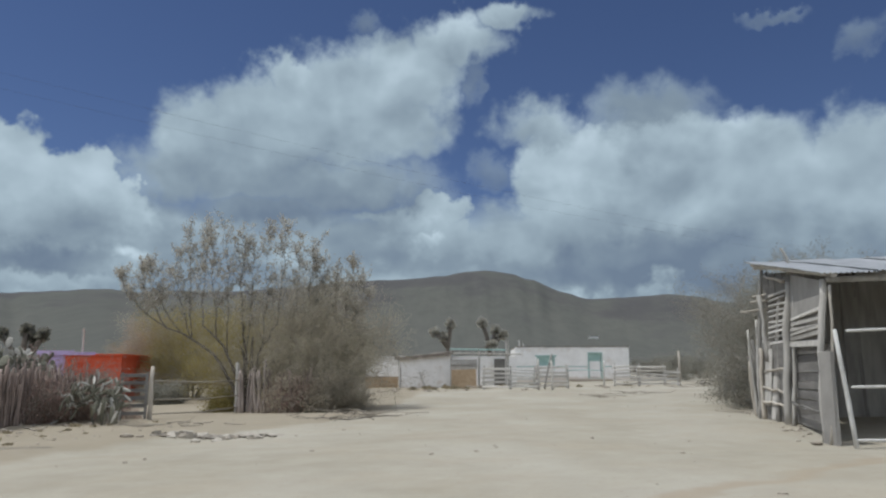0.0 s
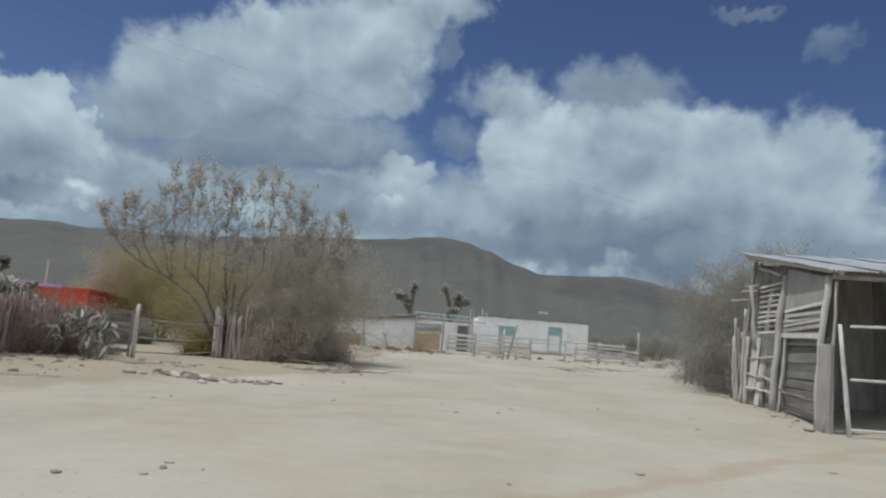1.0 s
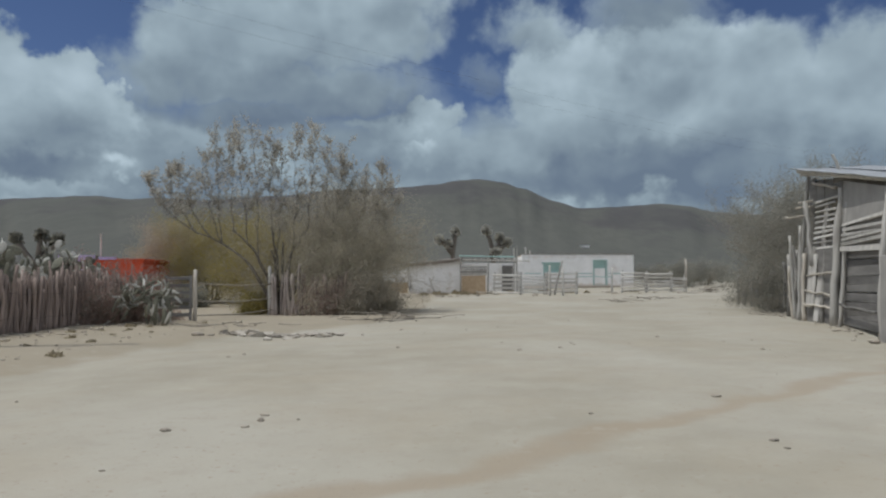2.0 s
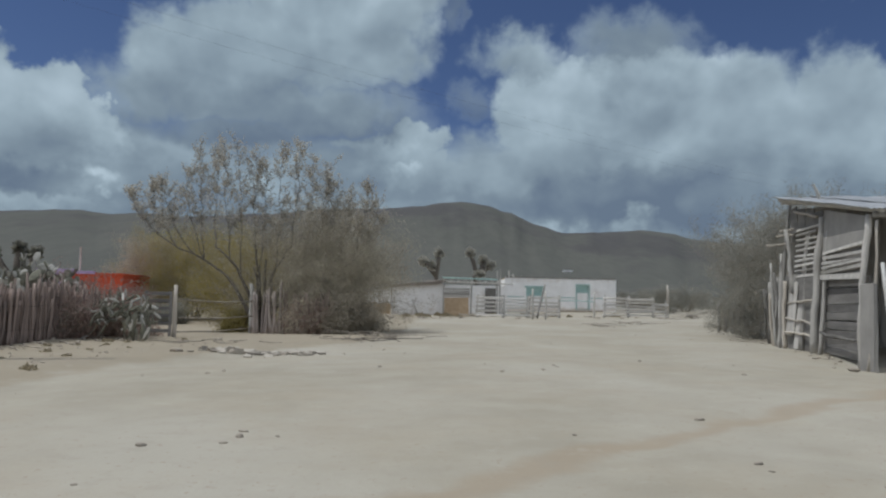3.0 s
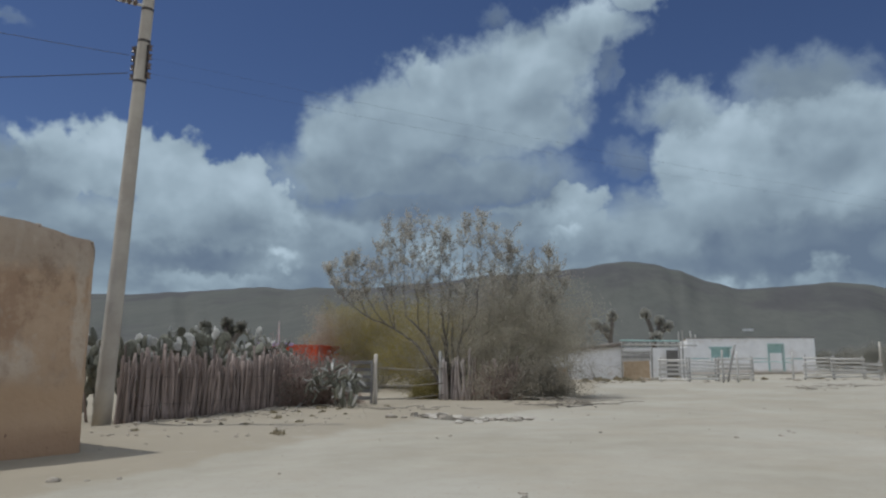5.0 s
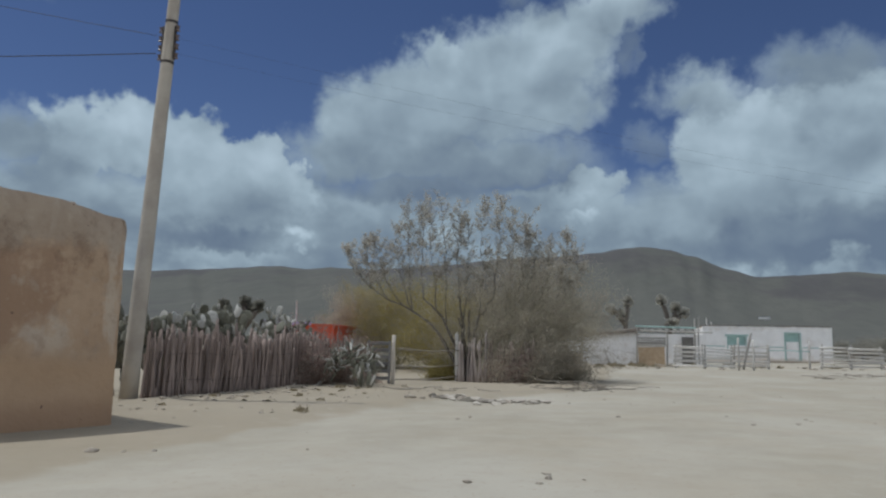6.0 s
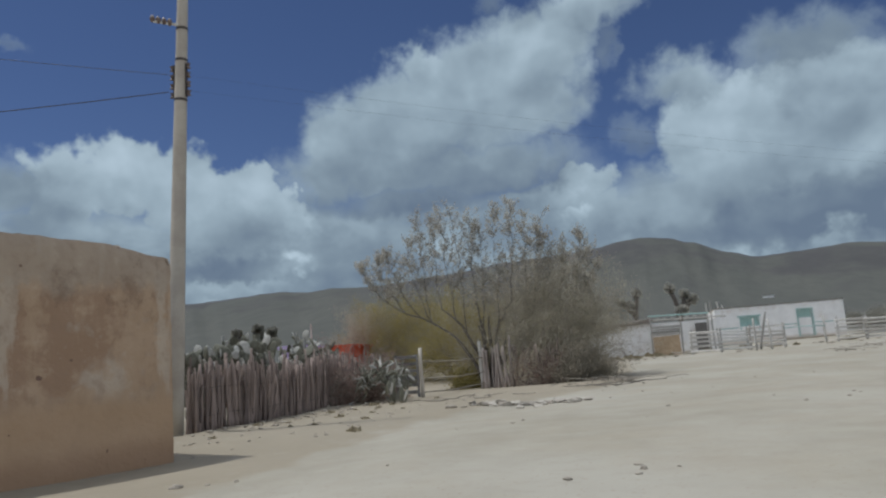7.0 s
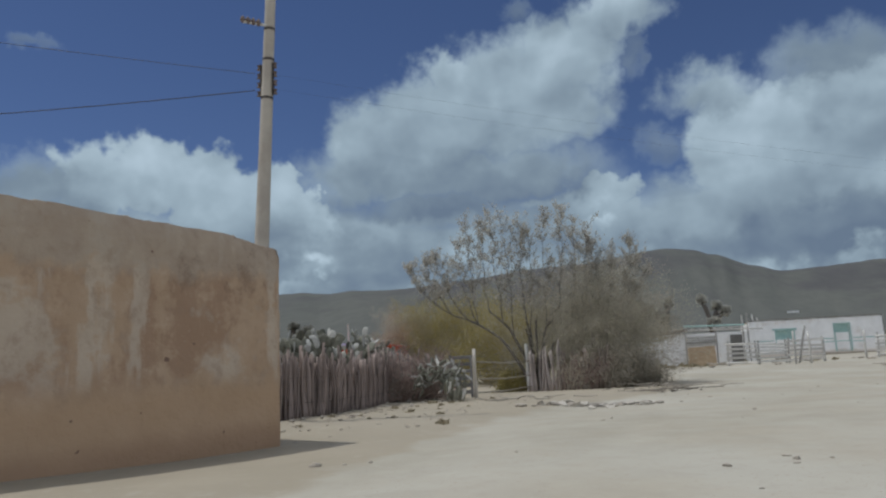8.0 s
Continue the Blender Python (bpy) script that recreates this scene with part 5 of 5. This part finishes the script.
def red_house():
    ob = thing("red_house", (-19.9, 34.6, -0.45), "low orange-red painted house with a lilac gable", "house", rz=4)
    open_wall(ob, 0, 2.75, -0.2, 2.2, 0.3, [(0.5, 1.3, 0.1, 1.85)], M_RED, "front_wall")
    for name, lo, hi in (("side_wall", (0, 0.3, -0.2), (0.3, 4, 2.2)), ("side_wall", (2.45, 0.3, -0.2), (2.75, 4, 2.2)), ("back_wall", (0.3, 3.7, -0.2), (2.45, 4, 2.2))):
        part(name, Mesh().box(lo, hi), M_RED, ob)
    part("door", Mesh().box((0.5, 0.1, 0.1), (1.3, 0.16, 1.85)), M_RED, ob, "orange-red door")
    part("gable", Mesh().box((-1.25, 0.05, -0.2), (-0.003, 3.9, 2.32), jitter=0.02), M_LILAC, ob, "lilac painted side room")
    fascia = Mesh().box((-1.3, -0.14, 2.24), (0.45, -0.06, 2.46)).box((0.45, -0.14, 2.24), (1.5, -0.06, 2.38))
    part("fascia", fascia, M_LILAC, ob, "lilac board along the roof edge")
    # no opening here: a near-black panel carries the doorway's shade in its colour
    part("doorway", Mesh().box((-0.85, 0.02, 0.0), (-0.4, 0.05, 1.7)), M_DOORSHADE, ob, "flat dark panel painted as the shaded doorway of the side room")
    part("roof", Mesh().box((-1.35, -0.12, 2.32), (-0.1, 4.2, 2.40), jitter=0.015), M_LILAC, ob, "thin lilac roof slab of the side room")
    part("roof", Mesh().box((-0.08, -0.12, 2.2), (2.85, 4.2, 2.3), jitter=0.015), M_RED, ob, "thin red roof slab")
    alone("thin_mast", stick(3.75, 0.06, 0.05, 0.004), M_PALE, "thin pale post beside the red house", "post", (-20.9, 38.0, -0.45))


red_house()
yucca(-27.0, 42.4, [[(0, 0, 0), (0, 0, 2.0), (-0.8, 0, 3.0), (-1.4, 0, 3.9)], [(0, 0, 1.9), (0.1, 0, 3.0), (0.2, 0, 4.1)], [(0, 0, 1.9), (0.8, 0, 2.9), (1.3, 0, 3.8)], [(0, 0, 2.0), (0.4, 0.3, 3.0), (0.6, 0.4, 3.6)]], "branching tree yucca beyond the cactus hedge", 0.34, "", M_YUCCADIM)


def hillside_house():
    """A tiny pale building far up the foot of the range."""
    r = 700
    while hill_height(10.3, r) < r * math.tan(radians(2.45)) and r < 2000:
        r += 10
    ob = thing("distant_house", (r * math.sin(radians(10.3)), r * math.cos(radians(10.3)), hill_height(10.3, r) - 1), "tiny pale building far off on the hillside", "house")
    s = r / 1200
    part("wall", Mesh().box((-7 * s, 0, 0), (8 * s, 7, 4.2 * s), jitter=0.1), M_LIME, ob)
    part("roof", Mesh().box((-7.6 * s, -0.5, 4.2 * s), (8.6 * s, 7.5, 4.7 * s), jitter=0.1), M_TIN, ob)


hillside_house()

# ---- small things on the ground ----
STONES = [Mesh().blob((0, 0, 0), (1, random.uniform(0.6, 0.9), random.uniform(0.2, 0.42)), 5, 8, 0.32).mesh("stone", M_STONE, True) for _ in range(6)]


def weed(x, y, size, label="small dry weed tuft on the bare verge"):
    m = Mesh()
    for _ in range(60):
        d = Vector((random.gauss(0, 0.7), random.gauss(0, 0.7), random.uniform(0.15, 1))).normalized()
        m.leaf(Vector((random.gauss(0, 0.25), random.gauss(0, 0.25), 0)) * size, size * random.uniform(0.5, 1.1), d)
    alone("weed", m, M_WEED, label, "weed", on_ground(x, y), group="weed tufts")


def stone(x, y, size, label="rough pale stone lying on the bare ground", group="loose stones"):
    ob = new("stone", random.choice(STONES))
    ob.matrix_world = Matrix.Translation(on_ground(x, y, -size * 0.15)) @ pose(0, 0, 0, 0, 0, random.uniform(0, 360)) @ Matrix.Diagonal((size, size, size, 1))
    tagged(ob, label, "stone", group)


for x, y, s in ((-2.9, 4.42, 0.05), (-2.94, 4.2, 0.035), (-2.66, 4.45, 0.03), (-0.16, 9.65, 0.045), (1.7, 11.5, 0.06), (2.43, 9.2, 0.05), (0.1, 3.62, 0.04), (0.37, 5.2, 0.05), (-6.95, 4.85, 0.09), (-6.7, 4.95, 0.04), (-6.5, 5.1, 0.045), (5.05, 11.15, 0.20), (5.9, 13.5, 0.09), (-9.4, 9.2, 0.06), (-9.0, 9.5, 0.05)):
    stone(x, y, s * 0.75)
for k in range(70):
    x, y = random.uniform(-10, 6), random.uniform(2.5, 24)
    stone(x, y, random.uniform(0.012, 0.04), "small stone chip on the road", "scattered stone chips")
for k in range(80):
    y = random.uniform(9.6, 19)
    stone(-9.9 + random.gauss(0, 0.3) + (0.0 if y < 17 else 0.6), y, random.uniform(0.02, 0.085), "stone at the foot of the stick fence", "stones along the fence")
for k in range(110):
    y = random.uniform(8.5, 19)
    stone(random.uniform(-10.1, -7.2 + 0.12 * (y - 9)), y, random.uniform(0.012, 0.045), "small stone on the sandy verge", "small stones on the verge")
for k in range(16):
    weed(random.uniform(-10.0, -7.5), random.uniform(9, 18), random.uniform(0.04, 0.09))
for k in range(24):
    t = random.random()
    y = 11.3 + 6.5 * t
    stone(shed_line(y) - 0.1 + random.gauss(0, 0.16), y, random.uniform(0.025, 0.075), "stone at the foot of the shed", "stones along the shed")
for k in range(44):
    stone(random.uniform(-8, 14), random.gauss(50.3, 0.5) if k % 2 else random.gauss(45.5, 0.6), random.uniform(0.08, 0.26), "stone in front of the white houses", "stones by the houses")


def branch_pile(x, y, count, long, label, mat=M_TWIG):
    ob = thing("branch_pile", on_ground(x, y, 0), label, "branches")
    for _ in range(count):
        px, py = random.gauss(0, 0.5), random.gauss(0, 0.22)
        z = ground_height(x + px, y + py) - ob.location.z + random.uniform(0.01, 0.07)
        part("branch", stick(random.uniform(0.4, 1) * long, 0.014, 0.007, 0.08), mat, ob, m=pose(px, py, z, 0, random.uniform(82, 92), random.uniform(0, 360)))


branch_pile(-6.9, 15.9, 12, 0.9, "dry broken branches lying by the gateway")
for k in range(14):
    stone(-5.2 + random.gauss(0, 0.75), 13.1 + random.gauss(0, 0.25), random.uniform(0.05, 0.15), "flat pale stone in the litter at the road edge", "flat stones at the road edge")


def slab_litter(x, y, count, spread, label):
    """Broken flat pieces and a few dark sticks, trodden into the ground."""
    ob = thing("rubble_patch", on_ground(x, y, 0), label, "rubble")
    for k in range(count):
        px, py = random.gauss(0, spread), random.gauss(0, 0.2)
        long, wide = random.uniform(0.12, 0.34), random.uniform(0.08, 0.2)
        z = ground_height(x + px, y + py) - ob.location.z
        part("slab", Mesh().box((-long / 2, -wide / 2, -0.03), (long / 2, wide / 2, random.uniform(0.02, 0.06)), jitter=0.025), M_SLAB, ob, m=pose(px, py, z, random.gauss(0, 9), random.gauss(0, 9), random.uniform(0, 360)))
    for k in range(count // 8):
        px, py = random.gauss(0, spread), random.gauss(0, 0.25)
        part("stick", stick(random.uniform(0.2, 0.4), 0.016, 0.01, 0.03), M_BARK, ob, m=pose(px, py, ground_height(x + px, y + py) - ob.location.z + 0.02, 0, random.uniform(84, 90), random.gauss(0, 25) + 180 * (k % 2)))


slab_litter(-5.4, 13.1, 26, 0.42, "flat broken stones and dead sticks at the road edge")
slab_litter(-4.2, 12.9, 10, 0.45, "thin scatter of flat stones at the road edge")
branch_pile(7.3, 18.3, 10, 1.2, "dead branches at the foot of the brushwood fence")
branch_pile(12.9, 43.0, 18, 1.8, "grey heap of dead wood near the lone post", M_PALE)
branch_pile(-3.4, 20.4, 26, 1.3, "fallen twigs in the shade of the bush")
branch_pile(-3.4, 18.4, 16, 1.1, "dark fallen twigs before the bush", M_BARK)
branch_pile(7.9, 34.2, 14, 1.6, "line of dry litter on the road bank")
branch_pile(5.6, 30.5, 12, 1.6, "line of dry litter on the road bank")


def board_heap(x, y, count, label):
    ob = thing("board_heap", on_ground(x, y, 0), label, "boards")
    for k in range(count):
        part("plank", Mesh().box((-0.7, -0.08, 0), (random.uniform(0.3, 0.9), 0.08, 0.03), jitter=0.01), M_PALE, ob, m=pose(random.gauss(0, 0.3), random.gauss(0, 0.25), 0.04 + 0.035 * k, random.gauss(0, 4), random.gauss(0, 6), random.uniform(-40, 40)))


board_heap(14.9, 45.5, 9, "heap of bleached boards near the lone post")
board_heap(6.4, 52.5, 6, "loose bleached boards lying before the white house")
board_heap(0.6, 48.6, 5, "loose boards beside the mud-brick bin")


weed(-6.95, 9.1, 0.11, "grey dry weed tuft at the road edge"), weed(-8.6, 12.6, 0.10), weed(-9.6, 14.4, 0.10), weed(-9.9, 11.6, 0.08), weed(-9.3, 16.4, 0.12)
for k in range(9):
    weed(random.uniform(-7, 1.5), random.gauss(49.3, 0.5), random.uniform(0.2, 0.45), "dry weeds in front of the houses")
for k in range(14):
    weed(random.uniform(-4, 12), random.gauss(50.0, 0.8), random.uniform(0.18, 0.4), "dry weeds in front of the houses")


def far_scrub():
    """Low thorn scrub on the plain behind the village."""
    m = Mesh()
    for _ in range(420):
        r, a = random.uniform(72, 420) , radians(random.uniform(-50, 40))
        x, y = r * math.sin(a), r * math.cos(a)
        if y < 68 and -10 < x < 18:
            continue
        s = random.uniform(0.8, 2.2)
        g = ground_height(x, y)
        for _ in range(38):
            d = Vector((random.gauss(0, 0.6), random.gauss(0, 0.6), abs(random.gauss(0.45, 0.35))))
            m.leaf(Vector((x, y, g)) + d * s, s * random.uniform(0.25, 0.5))
    alone("desert_scrub", m, M_LEAFDARK, "scattered dusty thorn scrub on the plain", "scrub", kind="stuff")


far_scrub()
for x, y, r, h in ((16.5, 57, 1.8, 2.6), (19.5, 60, 2.2, 2.8), (15.8, 62, 1.6, 2.4), (22, 54, 2.0, 2.6), (-9.5, 62, 2.0, 2.6), (-22, 52, 2.0, 2.5)):
    shrub(x, y, r, h, 8, LOWB, M_LEAFDARK, "dusty thorn bush near the white houses", "thorn_bush", "thorn bushes by the houses")
